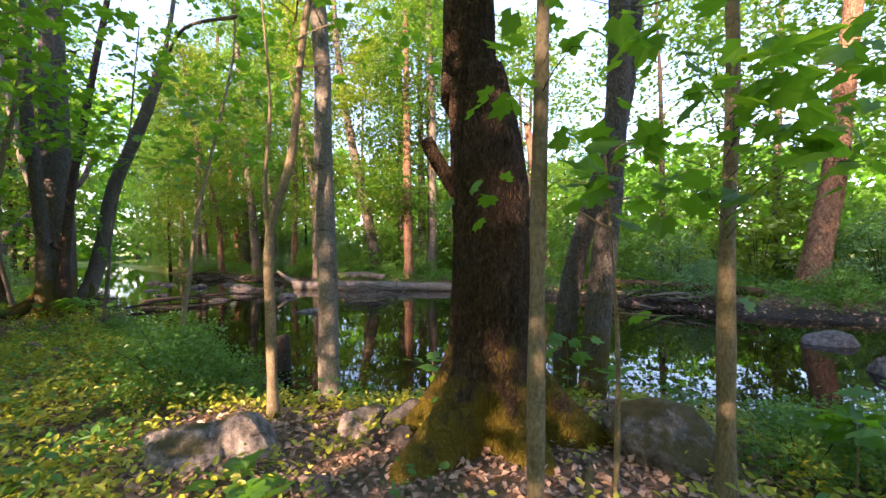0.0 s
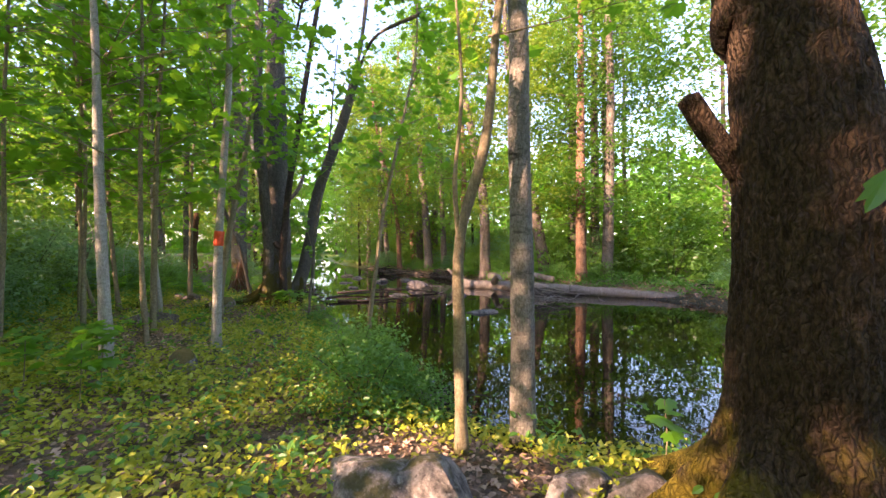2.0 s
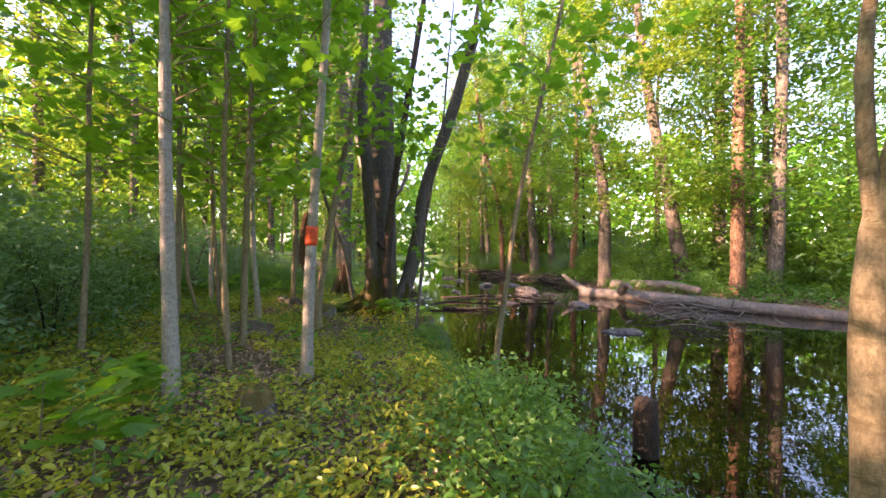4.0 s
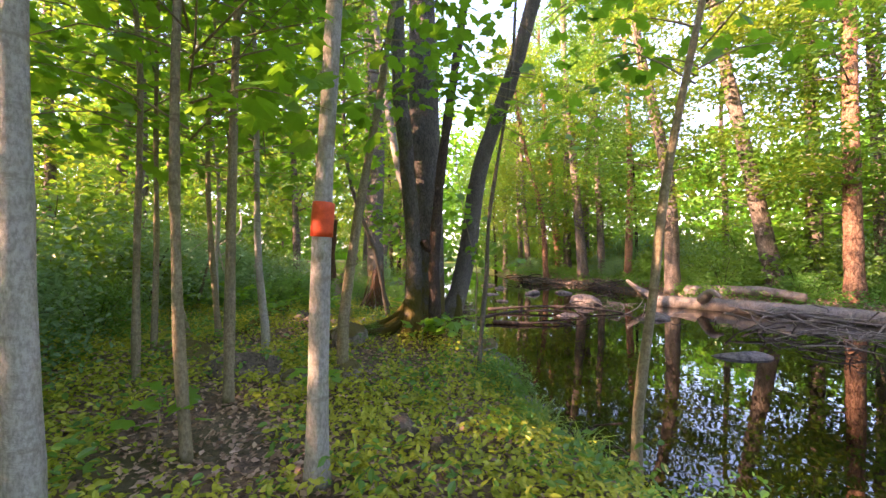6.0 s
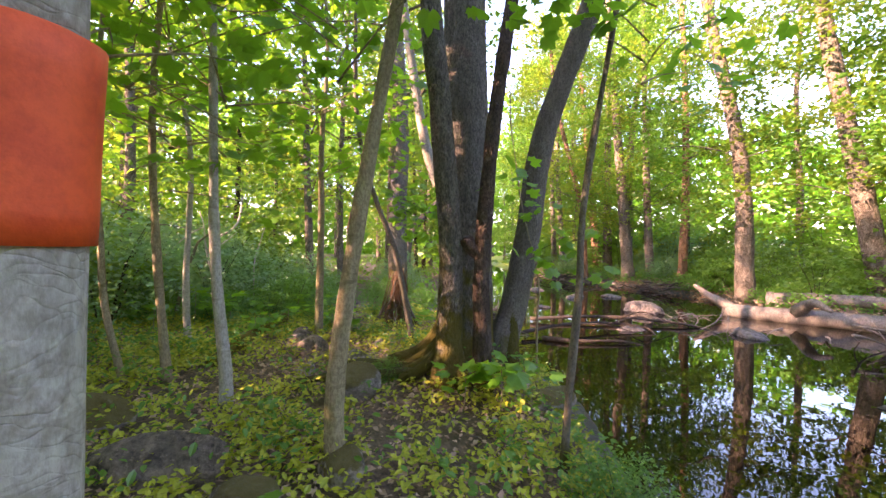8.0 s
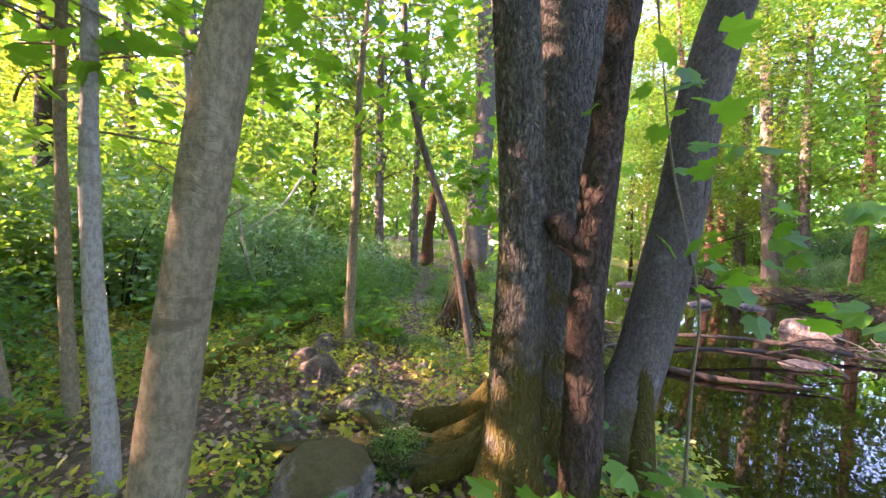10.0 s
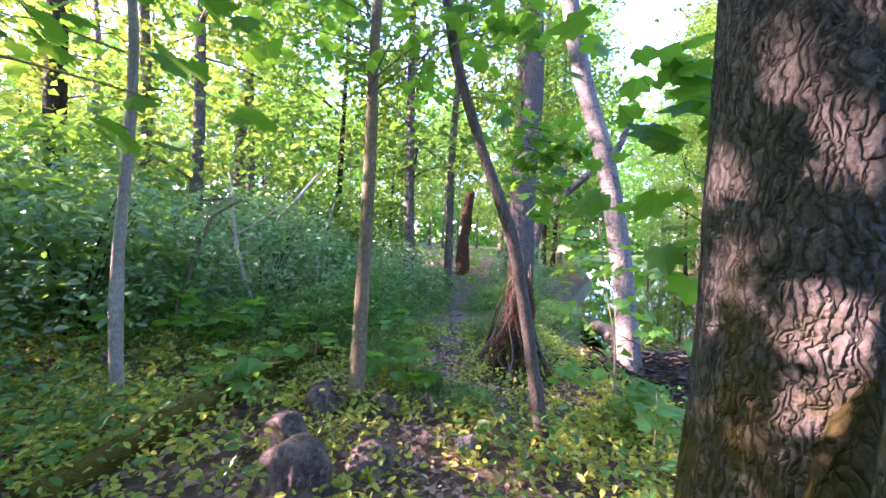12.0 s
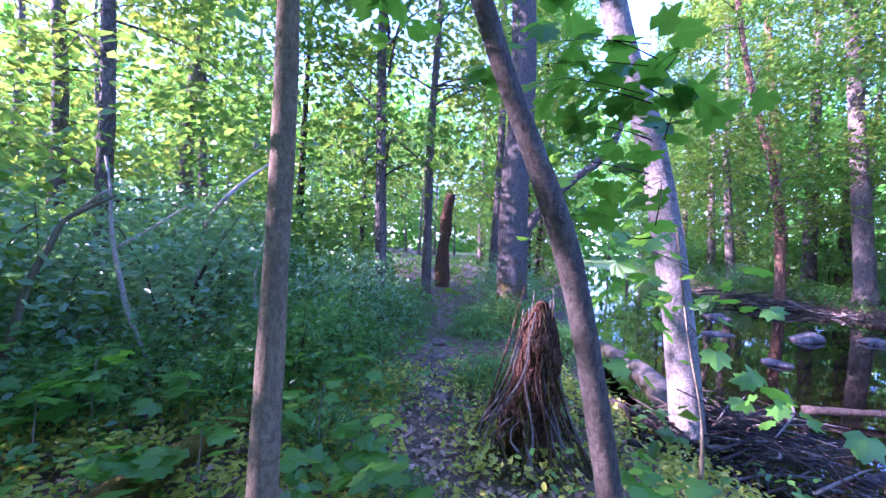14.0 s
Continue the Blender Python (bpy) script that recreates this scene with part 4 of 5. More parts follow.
# low shrubs along the trail's other side and the banks
for m, x, y, k in ((4, -12.6, 6.2, 0.5), (4, -13.3, 6.5, 0.6), (4, -13.2, 5.6, 0.5), (4, -12.5, 5.3, 0.5), (4, -13.2, 4.6, 0.7), (4, -14.1, 6.4, 0.6), (4, -14.0, 7.3, 0.55), (4, -11.9, 6.75, 0.35), (4, -12.7, 8.5, 0.4), (4, -12.2, 8.5, 0.35), (4, -14.9, 9.4, 0.5), (4, -15.2, 8.1, 0.6), (4, -16.2, 8.6, 0.7), (4, -10.75, 7.25, 0.28), (4, -11.3, 7.1, 0.22), (4, -13.9, 10.3, 0.5), (4, -15.3, 10.2, 0.7), (0, -17.5, 11.6, 0.8), (4, -19.0, 12.6, 0.8), (4, -12.9, 6.7, 0.75), (4, -13.8, 7.0, 0.8),
                   (4, -2.85, 4.05, 0.62), (4, -3.45, 4.55, 0.62), (4, -2.55, 4.35, 0.5), (4, -3.9, 5.1, 0.5), (4, 1.95, 3.5, 0.42), (4, 2.6, 3.5, 0.5), (4, 2.2, 4.1, 0.25), (4, 3.3, 3.3, 0.55),
                   (4, -6.35, 6.55, 0.36), (4, -10.35, 8.35, 0.22), (4, -8.55, 7.0 - 0.75, 0.2)):
    plant(m, x, y, k)
# undergrowth along the far bank
placed = []
for _ in range(1500):
    x, y = shrub_rng.uniform(-36, 18), shrub_rng.uniform(6, 40)
    f = float(far_land([x], [y])[0])
    if f < 0.9 or f > 9 or any(math.hypot(x - a, y - b) < 1.7 for a, b in placed) or len(placed) > 95:
        continue
    placed.append((x, y))
    plant(int(shrub_rng.choice([0, 4, 2] if f < 2.5 else [2, 3, 2, 1])), x, y, 0.75 if f < 2.5 else shrub_rng.uniform(0.9, 1.3))
for m in SHRUBS:
    for o in (*m.children_recursive, m):
        bpy.data.objects.remove(o)

# ---- far woods, closing the view all round ----
far_rng = np.random.default_rng(9)
n = 5200
az, rr = far_rng.uniform(0, 6.283, n), far_rng.uniform(62, 90, n)
c = np.column_stack([-10 + np.cos(az) * rr, 10 + np.sin(az) * rr, np.interp(np.mod(az + 0.6, 6.283), [0, 2.2, 2.9, 4.4, 4.9, 6.283], [15, 16, 27, 27, 20, 15]) * far_rng.uniform(0, 1, n) ** 1.1])
c = np.repeat(c, 20, 0) + far_rng.normal(0, 1.5, (n * 20, 3)) * np.array((1, 1, 0.5))
c[:, 2] = np.maximum(c[:, 2], 0.3)
v, t = leaves(c, 1.3, far_rng, DIAMOND, 0.9)
tagged(piece("far_woods", fast_mesh("far_woods", v, t, LEAF_MAPLE)), "sunlit green woods in the distance", "woods", kind="stuff")

# ---- rocks ----
def rock(label, x, y, size, mat, seed, sink=0.3, turn=0.0, z=None, name="rock", cuts=7):
    """A stone: a ball cut by a few planes, roughened, partly sunk into the ground. size: width, depth, height above ground."""
    rng = np.random.default_rng(seed)
    bm = bmesh.new()
    bmesh.ops.create_icosphere(bm, subdivisions=4, radius=1.0)
    co = np.array([v.co for v in bm.verts])
    for _ in range(cuts):
        d = rng.normal(0, 1, 3)
        d /= np.linalg.norm(d)
        lim = rng.uniform(0.55, 0.86)
        over = np.clip(co @ d - lim, 0, None)
        co = co - over[:, None] * d * 0.92
    co = co * (1 + 0.16 * fbm(co, 1.9, 4, seed) + 0.05 * fbm(co, 8, 4, seed))[:, None]
    hgt = size[2] / (1 - sink)
    co = co * np.array((size[0] / 2, size[1] / 2, hgt / 2))
    co[:, 2] += size[2] - hgt / 2
    for v, q in zip(bm.verts, co):
        v.co = q
    for f in bm.faces:
        f.smooth = True
    me = bpy.data.meshes.new(name)
    bm.to_mesh(me)
    bm.free()
    me.materials.append(mat)
    ob = new(name, me)
    ob.matrix_world = pose(x, y, gz(x, y) if z is None else z, 0, 0, turn)
    return tagged(ob, label, "rock")


rock("angular grey granite rock half covered with soil", -1.50, 3.16, (0.52, 0.46, 0.27), ROCK, 301, 0.42, 20)
rock("brown earthy rock beside the bank", -1.86, 3.08, (0.74, 0.55, 0.22), ROCK, 302, 0.5, -15)
rock("grey granite rock at the water's edge", -0.86, 3.66, (0.48, 0.4, 0.19), ROCK, 303, 0.45, 10)
rock("grey granite rock at the water's edge", -0.58, 3.78, (0.40, 0.36, 0.22), ROCK, 304, 0.45, 60)
rock("small pinkish rock on the bank", -0.50, 3.48, (0.24, 0.2, 0.13), ROCK_PALE, 305, 0.4, 0)
rock("large mossy boulder beside the old tree", 1.22, 3.55, (0.78, 0.55, 0.36), ROCK_MOSS, 306, 0.3, -20)
rock("small dark stone among dead leaves", -0.80, 2.78, (0.24, 0.2, 0.10), ROCK_BROWN, 307)
rock("round brown stone beside the trail", -5.86, 4.92, (0.27, 0.24, 0.17), ROCK_BROWN, 308)
rock("flat brown stone beside the trail", -5.52, 5.10, (0.38, 0.26, 0.15), ROCK_BROWN, 309, 0.4, 40)
rock("rounded boulder with orange-brown moss", -8.45, 5.86, (0.50, 0.46, 0.30), ROCK_MOSS, 310, 0.35, 30, cuts=5)
rock("mossy stone under a sapling", -7.42, 5.30, (0.42, 0.34, 0.16), ROCK_MOSS, 311)
rock("long grey slab among dead leaves", -7.95, 4.45, (1.0, 0.42, 0.24), ROCK_BROWN, 312, 0.4, 50)
rock("dark mossy stone beside the saplings", -8.9, 3.95, (0.8, 0.45, 0.22), ROCK_MOSS, 313, 0.4, 70)
rock("mossy lump beside the marked sapling", -5.05, 3.55, (0.34, 0.32, 0.24), ROCK_MOSS, 314, 0.3)
rock("mossy lump in the litter", -7.3, 4.75, (0.4, 0.36, 0.22), ROCK_MOSS, 315, 0.3)
rock("dark brown angular stone beside the trail", -9.99, 6.02, (0.44, 0.36, 0.26), ROCK_BROWN, 316, 0.3, 15)
rock("pale flat boulder in the trail", -9.42, 6.32, (0.50, 0.44, 0.20), ROCK, 317, 0.4, 25)
rock("brown stone at a sapling's foot", -10.98, 6.24, (0.36, 0.3, 0.18), ROCK_BROWN, 318, 0.3)
rock("brown stone at a sapling's foot", -10.85, 6.62, (0.30, 0.24, 0.14), ROCK_BROWN, 319, 0.3)
rock("small grey stone beside the trail", -9.62, 5.85, (0.22, 0.2, 0.14), ROCK_BROWN, 320)
rock("small grey stone beside the trail", -9.38, 5.74, (0.24, 0.2, 0.12), ROCK, 321)
rock("small grey stone among herbs", -10.22, 7.05, (0.2, 0.16, 0.12), ROCK, 322)
rock("small grey stone among herbs", -10.43, 7.38, (0.22, 0.16, 0.14), ROCK, 323)
rock("brown stone among herbs", -10.42, 5.96, (0.34, 0.3, 0.2), ROCK_BROWN, 324)
rock("dull stone among herbs", -10.2, 6.42, (0.4, 0.32, 0.14), ROCK_BROWN, 325)
rock("moss-topped boulder beside the trail", -13.15, 8.72, (0.75, 0.6, 0.26), ROCK_MOSS, 326, 0.35, 70)
rock("mossy stone on the bank", -7.55, 7.35, (0.6, 0.4, 0.22), ROCK_MOSS, 327, 0.3, 60)
for i, (x, y, w) in enumerate(((-12.2, 7.72, 0.3), (-12.7, 7.85, 0.34), (-13.3, 8.15, 0.36), (-13.9, 8.35, 0.3), (-14.6, 8.7, 0.4), (-12.5, 7.62, 0.22), (-13.6, 8.1, 0.2))):
    rock("flat worn stone set in the trail", x, y, (w, w * 0.8, 0.06), ROCK_BROWN, 340 + i, 0.6, i * 37)
for i, (x, y, w, d, h, lab) in enumerate(((-11.3, 16.2, 1.3, 0.9, 0.30, "pale boulder standing in the stream"), (-5.5, 11.5, 1.0, 0.5, 0.10, "flat pale stone at the water's surface"), (-14.6, 17.6, 1.05, 0.7, 0.2, "pale flat stone in the stream"),
                                      (-13.5, 14.5, 0.55, 0.4, 0.1, "small pale stone in the stream"), (5.7, 9.2, 0.95, 0.7, 0.27, "pale smooth boulder in the stream"), (5.2, 7.3, 0.55, 0.5, 0.22, "pale smooth boulder in the stream"),
                                      (-8.2, 14.7, 0.9, 0.6, 0.16, "pale stone in the stream"), (-13.8, 18.8, 0.8, 0.6, 0.15, "pale stone in the stream"), (-10.0, 13.4, 0.8, 0.5, 0.12, "pale stone in the stream"), (-2.9, 5.3, 0.5, 0.35, 0.14, "wet stone at the bank"),
                                      (-17.2, 18.6, 0.9, 0.6, 0.14, "pale stone in the stream"), (-15.5, 16.0, 0.7, 0.4, 0.08, "pale stone in the stream"), (-19.0, 19.5, 1.0, 0.6, 0.15, "dark stone in the stream"))):
    rock(lab, x, y, (w, d, h), ROCK_PALE if "pale" in lab else ROCK_BROWN, 360 + i, 0.55, i * 53, WATER_Z)


# ---- logs, branches and stumps ----
def limb(name, label, pts, r0, r1, mat, seed, sides=10, rough=0.01, step=0.12, category="log", twigs_at=()):
    base = np.array(pts[0], float)
    p = smooth_path([tuple(np.array(q, float) - base) for q in pts], step)
    v, t = tube_arrays(p, np.linspace(r0, r1, len(p)), sides, rough, 4.0, seed)
    ob = piece(name, fast_mesh(name, v, t, mat, True), None, "", base)
    tagged(ob, label, category)
    for tw in twigs_at:
        q = smooth_path([tuple(np.array(w, float) - base) for w in tw], 0.1)
        v, t = tube_arrays(q, np.linspace(r1, r1 * 0.3, len(q)), 6)
        piece("side_branch", fast_mesh("side_branch", v, t, mat, True), ob)
    return ob


limb("fallen_log", "long bare fallen trunk lying along the far bank", [(-9.6, 17.5, -0.38), (-6.5, 17.5, -0.32), (-3.5, 17.5, -0.36), (-1.0, 17.6, -0.42)], 0.21, 0.17, DEADWOOD, 401, 18, 0.03,
     twigs_at=[[(-9.4, 17.5, -0.3), (-9.9, 17.35, 0.0), (-10.3, 17.3, 0.3)], [(-8.0, 17.4, -0.2), (-7.6, 16.9, 0.1), (-7.2, 16.4, 0.0)]])
limb("fallen_log", "weathered log lying behind the bank", [(-9.0, 19.0, -0.1), (-7.0, 18.8, 0.05), (-5.8, 18.6, -0.05)], 0.2, 0.12, DEADWOOD, 402, 14, 0.03)
limb("fallen_log", "reddish log lying along the far bank", [(1.8, 15.9, -0.05), (4.4, 14.6, 0.05), (6.6, 13.0, 0.0)], 0.16, 0.12, REDWOOD, 403, 14, 0.02)
limb("fallen_branch", "dark wet branch lying in the stream", [(-10.9, 10.7, -0.4), (-10.7, 11.9, -0.33), (-10.3, 13.0, -0.36), (-9.7, 13.4, -0.42), (-9.3, 13.1, -0.55)], 0.045, 0.02, WETWOOD, 404, 10, 0.02, category="branch",
     twigs_at=[[(-10.3, 12.9, -0.36), (-9.9, 13.4, -0.2), (-9.7, 13.7, -0.3)], [(-10.6, 12.2, -0.34), (-10.0, 12.3, -0.28), (-9.5, 12.8, -0.45)]])
limb("fallen_branch", "dark wet branch lying in the stream", [(-10.5, 10.85, -0.46), (-9.9, 11.15, -0.45), (-9.3, 11.9, -0.46), (-8.7, 12.1, -0.6)], 0.045, 0.02, WETWOOD, 405, 10, 0.02, category="branch")
limb("fallen_branch", "dark branch lying among stones in the stream", [(-12.0, 12.2, -0.42), (-11.0, 13.6, -0.36), (-9.6, 14.6, -0.42), (-8.6, 15.0, -0.6)], 0.05, 0.02, WETWOOD, 406, 10, 0.02, category="branch",
     twigs_at=[[(-10.6, 13.9, -0.36), (-10.0, 13.9, -0.15), (-9.4, 14.1, -0.4)]])
limb("fallen_log", "mossy rotten log lying in the undergrowth", [(-10.02, 4.97, 0.08), (-10.80, 5.45, 0.16), (-11.59, 5.92, 0.16), (-12.26, 6.33, 0.14)], 0.075, 0.065, LOG_MOSS, 407, 16, 0.03, 0.06)
limb("fallen_log", "grey bare log propped against the leaning alder", [(-15.2, 11.9, -0.35), (-13.1, 10.85, -0.2), (-11.8, 10.0, -0.22)], 0.12, 0.15, BARK_GREY, 408, 16, 0.02)
limb("dead_branch", "bare crooked dead branch in the thicket", [(-13.19, 5.55, -0.05), (-13.18, 5.58, 0.31), (-13.25, 5.43, 0.67), (-13.31, 5.29, 1.3), (-13.34, 5.26, 1.7), (-13.42, 5.2, 1.95)], 0.026, 0.014, BARK_PALE, 409, 8, 0.006, category="branch",
     twigs_at=[[(-13.34, 5.26, 1.68), (-13.5, 5.0, 1.5), (-13.7, 4.6, 1.05)], [(-13.3, 5.3, 1.2), (-13.35, 5.5, 1.35), (-13.4, 5.8, 1.6)]])
limb("dead_branch", "bare pale dead branch leaning through the thicket", [(-15.44, 5.53, 0.10), (-15.54, 5.63, 1.33), (-14.54, 5.98, 1.78), (-16.29, 6.43, 2.53)], 0.030, 0.018, BARK_PALE, 410, 8, 0.006, category="branch")
limb("dead_branch", "thin bare dead branch in the thicket", [(-14.43, 6.31, 0.10), (-14.43, 6.31, 0.91), (-14.45, 6.36, 1.21), (-14.45, 6.43, 1.41), (-14.43, 6.52, 1.75)], 0.018, 0.010, BARK_PALE, 411, 8, 0.004, category="branch")
limb("dead_branch", "bare pale dead branch arching out of the thicket", [(-12.99, 5.40, 1.61), (-12.95, 5.23, 1.49), (-12.91, 5.12, 1.39), (-12.89, 5.06, 1.21), (-12.84, 4.98, 0.98), (-12.84, 4.78, 0.10)], 0.016, 0.030, BARK_PALE, 416, 8, 0.006, category="branch")
limb("fallen_branch", "pale stick lying in dead leaves", [(0.62, 2.85, -0.06), (0.68, 3.1, -0.05), (0.72, 3.35, -0.06)], 0.03, 0.022, BARK_SAP, 412, 8, 0.003, category="branch")
limb("leaning_trunk", "dead trunk leaning from the bank over the water", [(-18.9, 12.8, -0.1), (-18.9, 13.0, 1.8), (-18.6, 13.9, 3.0), (-18.2, 15.1, 4.1), (-18.0, 15.6, 5.5)], 0.16, 0.09, BARK_FAR, 413, 12, 0.02)
limb("dead_post", "black waterlogged stump standing in the stream", [(-3.1, 6.2, -0.9), (-3.1, 6.2, -0.45), (-3.12, 6.2, -0.02)], 0.12, 0.09, WETWOOD, 414, 14, 0.02, 0.06, "stump")
limb("rotten_trunk", "broken red rotten trunk beside the trail", [(-21.05, 11.4, -0.1), (-21.05, 11.42, 1.2), (-20.95, 11.45, 2.3), (-20.8, 11.5, 2.9)], 0.24, 0.15, REDWOOD, 415, 16, 0.07, 0.12, "stump")

# root stump beside the trail: a cone of shaggy root strands round a rotten core
stump = new("root_stump")
stump.location = (-11.60, 8.12, gz(-11.6, 8.12))
tagged(stump, "rotten root stump with shaggy hanging roots", "stump")
v, t = tube_arrays(smooth_path([(0, 0, -0.1), (0.02, 0.02, 0.4), (0.03, 0.05, 0.85), (0.02, 0.06, 1.05)], 0.04), np.interp(np.linspace(0, 1, len(smooth_path([(0, 0, -0.1), (0.02, 0.02, 0.4), (0.03, 0.05, 0.85), (0.02, 0.06, 1.05)], 0.04))), [0, 0.4, 0.8, 1], [0.24, 0.15, 0.09, 0.04]), 64, 0.07, 5, 4, None, 0.04, 30)
piece("core", fast_mesh("core", v, t, REDWOOD, True), stump)
root_rng = np.random.default_rng(14)
for i in range(60):
    a = i * 0.1047 + root_rng.uniform(-0.1, 0.1)
    top = root_rng.uniform(0.35, 1.15)
    w = root_rng.normal(0, 0.35, 2)
    q = smooth_path([(0.1 * math.cos(a), 0.1 * math.sin(a) + 0.05, top), (0.17 * math.cos(a + w[0]), 0.17 * math.sin(a + w[0]), top * 0.62), (0.31 * math.cos(a + w[1]), 0.31 * math.sin(a + w[1]), 0.22), (0.46 * math.cos(a), 0.46 * math.sin(a), -0.06)], 0.08)
    v, t = tube_arrays(q, np.linspace(0.004, 0.011, len(q)), 6, 0.006, 9, i)
    piece("root", fast_mesh("root", v, t, (DEADWOOD, BARK_MOSSY, BARK_GREY, REDWOOD)[i % 4], True), stump)


def brush_pile(label, x, y, z, wide, deep, high, count, seed, r=0.02, length=1.2, turn=0.0, mat=None, spread=0.7):
    """A heap of washed-up sticks; each stick is a part."""
    rng = np.random.default_rng(seed)
    root = new("brush_pile")
    root.matrix_world = pose(x, y, z, 0, 0, turn)
    tagged(root, label, "brush pile")
    for i in range(count):
        c = np.array((rng.normal(0, wide * 0.4), rng.normal(0, deep * 0.4), 0.0))
        c[2] = high * max(0.0, 1 - (c[0] / wide) ** 2 - (c[1] / deep) ** 2) * rng.uniform(0.2, 1)
        a, l = rng.normal(0.2, spread), length * rng.uniform(0.4, 1.1)
        d = np.array((math.cos(a), math.sin(a), rng.normal(0, 0.22))) * l / 2
        mid = c + rng.normal(0, 0.10 * l, 3) * np.array((1, 1, 0.7))
        q = smooth_path([tuple(c - d), tuple(mid), tuple(c + d)], l / 6)
        ra = r * rng.uniform(0.4, 1.5)
        v, t = tube_arrays(q, np.linspace(ra, ra * 0.4, len(q)), 6, 0.003, 8, i)
        piece("stick", fast_mesh("stick", v, t, mat or (WETWOOD if i % 3 else DEADWOOD), True), root)
    return root


brush_pile("heap of washed-up grey sticks against the alder", -11.25, 9.95, -0.5, 0.95, 0.6, 0.72, 260, 501, 0.009, 0.9, 35)
brush_pile("heap of dark roots and sticks on the bank", -11.6, 9.35, -0.3, 0.6, 0.5, 0.3, 50, 502, 0.016, 0.8, 50, WETWOOD)
brush_pile("tangle of pale driftwood in front of the log", -5.3, 15.6, -0.48, 2.0, 0.9, 0.42, 34, 503, 0.019, 1.5, 10, DEADWOOD, 1.2)
brush_pile("tangle of pale driftwood in the stream", -4.3, 13.6, -0.48, 1.3, 0.7, 0.34, 22, 504, 0.013, 1.5, -30, DEADWOOD, 1.1)
brush_pile("scattered driftwood among stones", -9.3, 15.2, -0.48, 1.6, 0.8, 0.22, 24, 505, 0.014, 1.2, 0, DEADWOOD, 1.0)
brush_pile("roots and drift sticks under the far bank", 0.6, 18.0, -0.45, 2.4, 0.6, 0.4, 60, 506, 0.03, 1.5, -15)
brush_pile("roots and drift sticks under the far bank", 4.3, 13.9, -0.45, 2.2, 0.5, 0.35, 50, 507, 0.03, 1.3, -30)
brush_pile("roots and drift sticks at the far bank", -18.5, 23.0, -0.45, 2.6, 0.6, 0.35, 50, 508, 0.03, 1.5, -10)
brush_pile("roots and drift sticks at the far bank", -13.6, 22.2, -0.45, 2.4, 0.6, 0.35, 40, 509, 0.03, 1.5, -20)
brush_pile("dark twigs caught on the muddy bank", -2.75, 5.0, -0.48, 0.7, 0.35, 0.15, 26, 510, 0.012, 0.9, 40)
brush_pile("dark twigs caught on the muddy bank", -5.45, 6.45, -0.48, 0.7, 0.3, 0.14, 22, 511, 0.012, 0.8, -30, WETWOOD)

# ---- forest floor: herbs, seedlings, dead leaves, twigs ----
floor_rng = np.random.default_rng(21)


def scatter(n, x0, x1, y0, y1, keep):
    x, y = floor_rng.uniform(x0, x1, n), floor_rng.uniform(y0, y1, n)
    ok = keep(x, y)
    return x[ok], y[ok]


def litter_share(x, y):
    """How far dead leaves, not herbs, cover the floor: round the old tree, between the saplings, along the trail."""
    a = np.exp(-(((x - 0.2) / 1.9) ** 2 + ((y - 3.0) / 1.3) ** 2))
    b = np.exp(-(((x + 6.6) / 1.1) ** 2 + ((y - 3.9) / 0.6) ** 2))
    c = np.exp(-(((x + 9.7) / 0.9) ** 2 + ((y - 5.75) / 0.35) ** 2)) * 0.7
    d = (x < -8.3) * np.exp(-((y - np.interp(-x, [0, 3, 6.2, 8, 9.3, 10.5, 11.7, 13.0, 14.4, 17, 24, 40], [1.5, 2.9, 5.2, 6.2, 6.5, 6.9, 7.42, 8.0, 8.6, 9.6, 12.5, 20])) / 0.19) ** 2) * 0.85
    e = np.exp(-((x + 1.5) ** 2 + (y - 3.2) ** 2) / 0.5)
    q = np.exp(-((x + 8.7) ** 2 + (y - 6.6) ** 2) / 0.8) * 0.8
    return np.clip(np.maximum.reduce([a, b, c, d, e, q]), 0, 1)


def herb_keep(x, y):
    s, f = near_land(x, y), far_land(x, y)
    p = np.column_stack([x, y, np.zeros(len(x))])
    patch = np.clip(0.55 + 0.85 * fbm(p, 1.3, 4, 6), 0.14, 1)
    return (np.maximum(s, f) > 0.3) & (floor_rng.uniform(0, 1, len(x)) < patch * (1 - litter_share(x, y)) ** 1.5)


def herb_field(name, label, x, y, tall, per, size, leaf, template):
    z = ground_z(x, y)
    n = len(x)
    h = tall * floor_rng.uniform(0.3, 1.15, n)
    c = np.repeat(np.column_stack([x, y, z]), per, 0)
    hh = np.repeat(h, per) * floor_rng.uniform(0.35, 1.0, n * per)
    c = c + np.column_stack([floor_rng.normal(0, 0.03 + 0.16 * tall, n * per), floor_rng.normal(0, 0.03 + 0.16 * tall, n * per), hh])
    v, t = leaves(c, size, floor_rng, template, 0.6)
    tagged(piece(name, fast_mesh(name, v, t, leaf)), label, "herbs", kind="stuff")


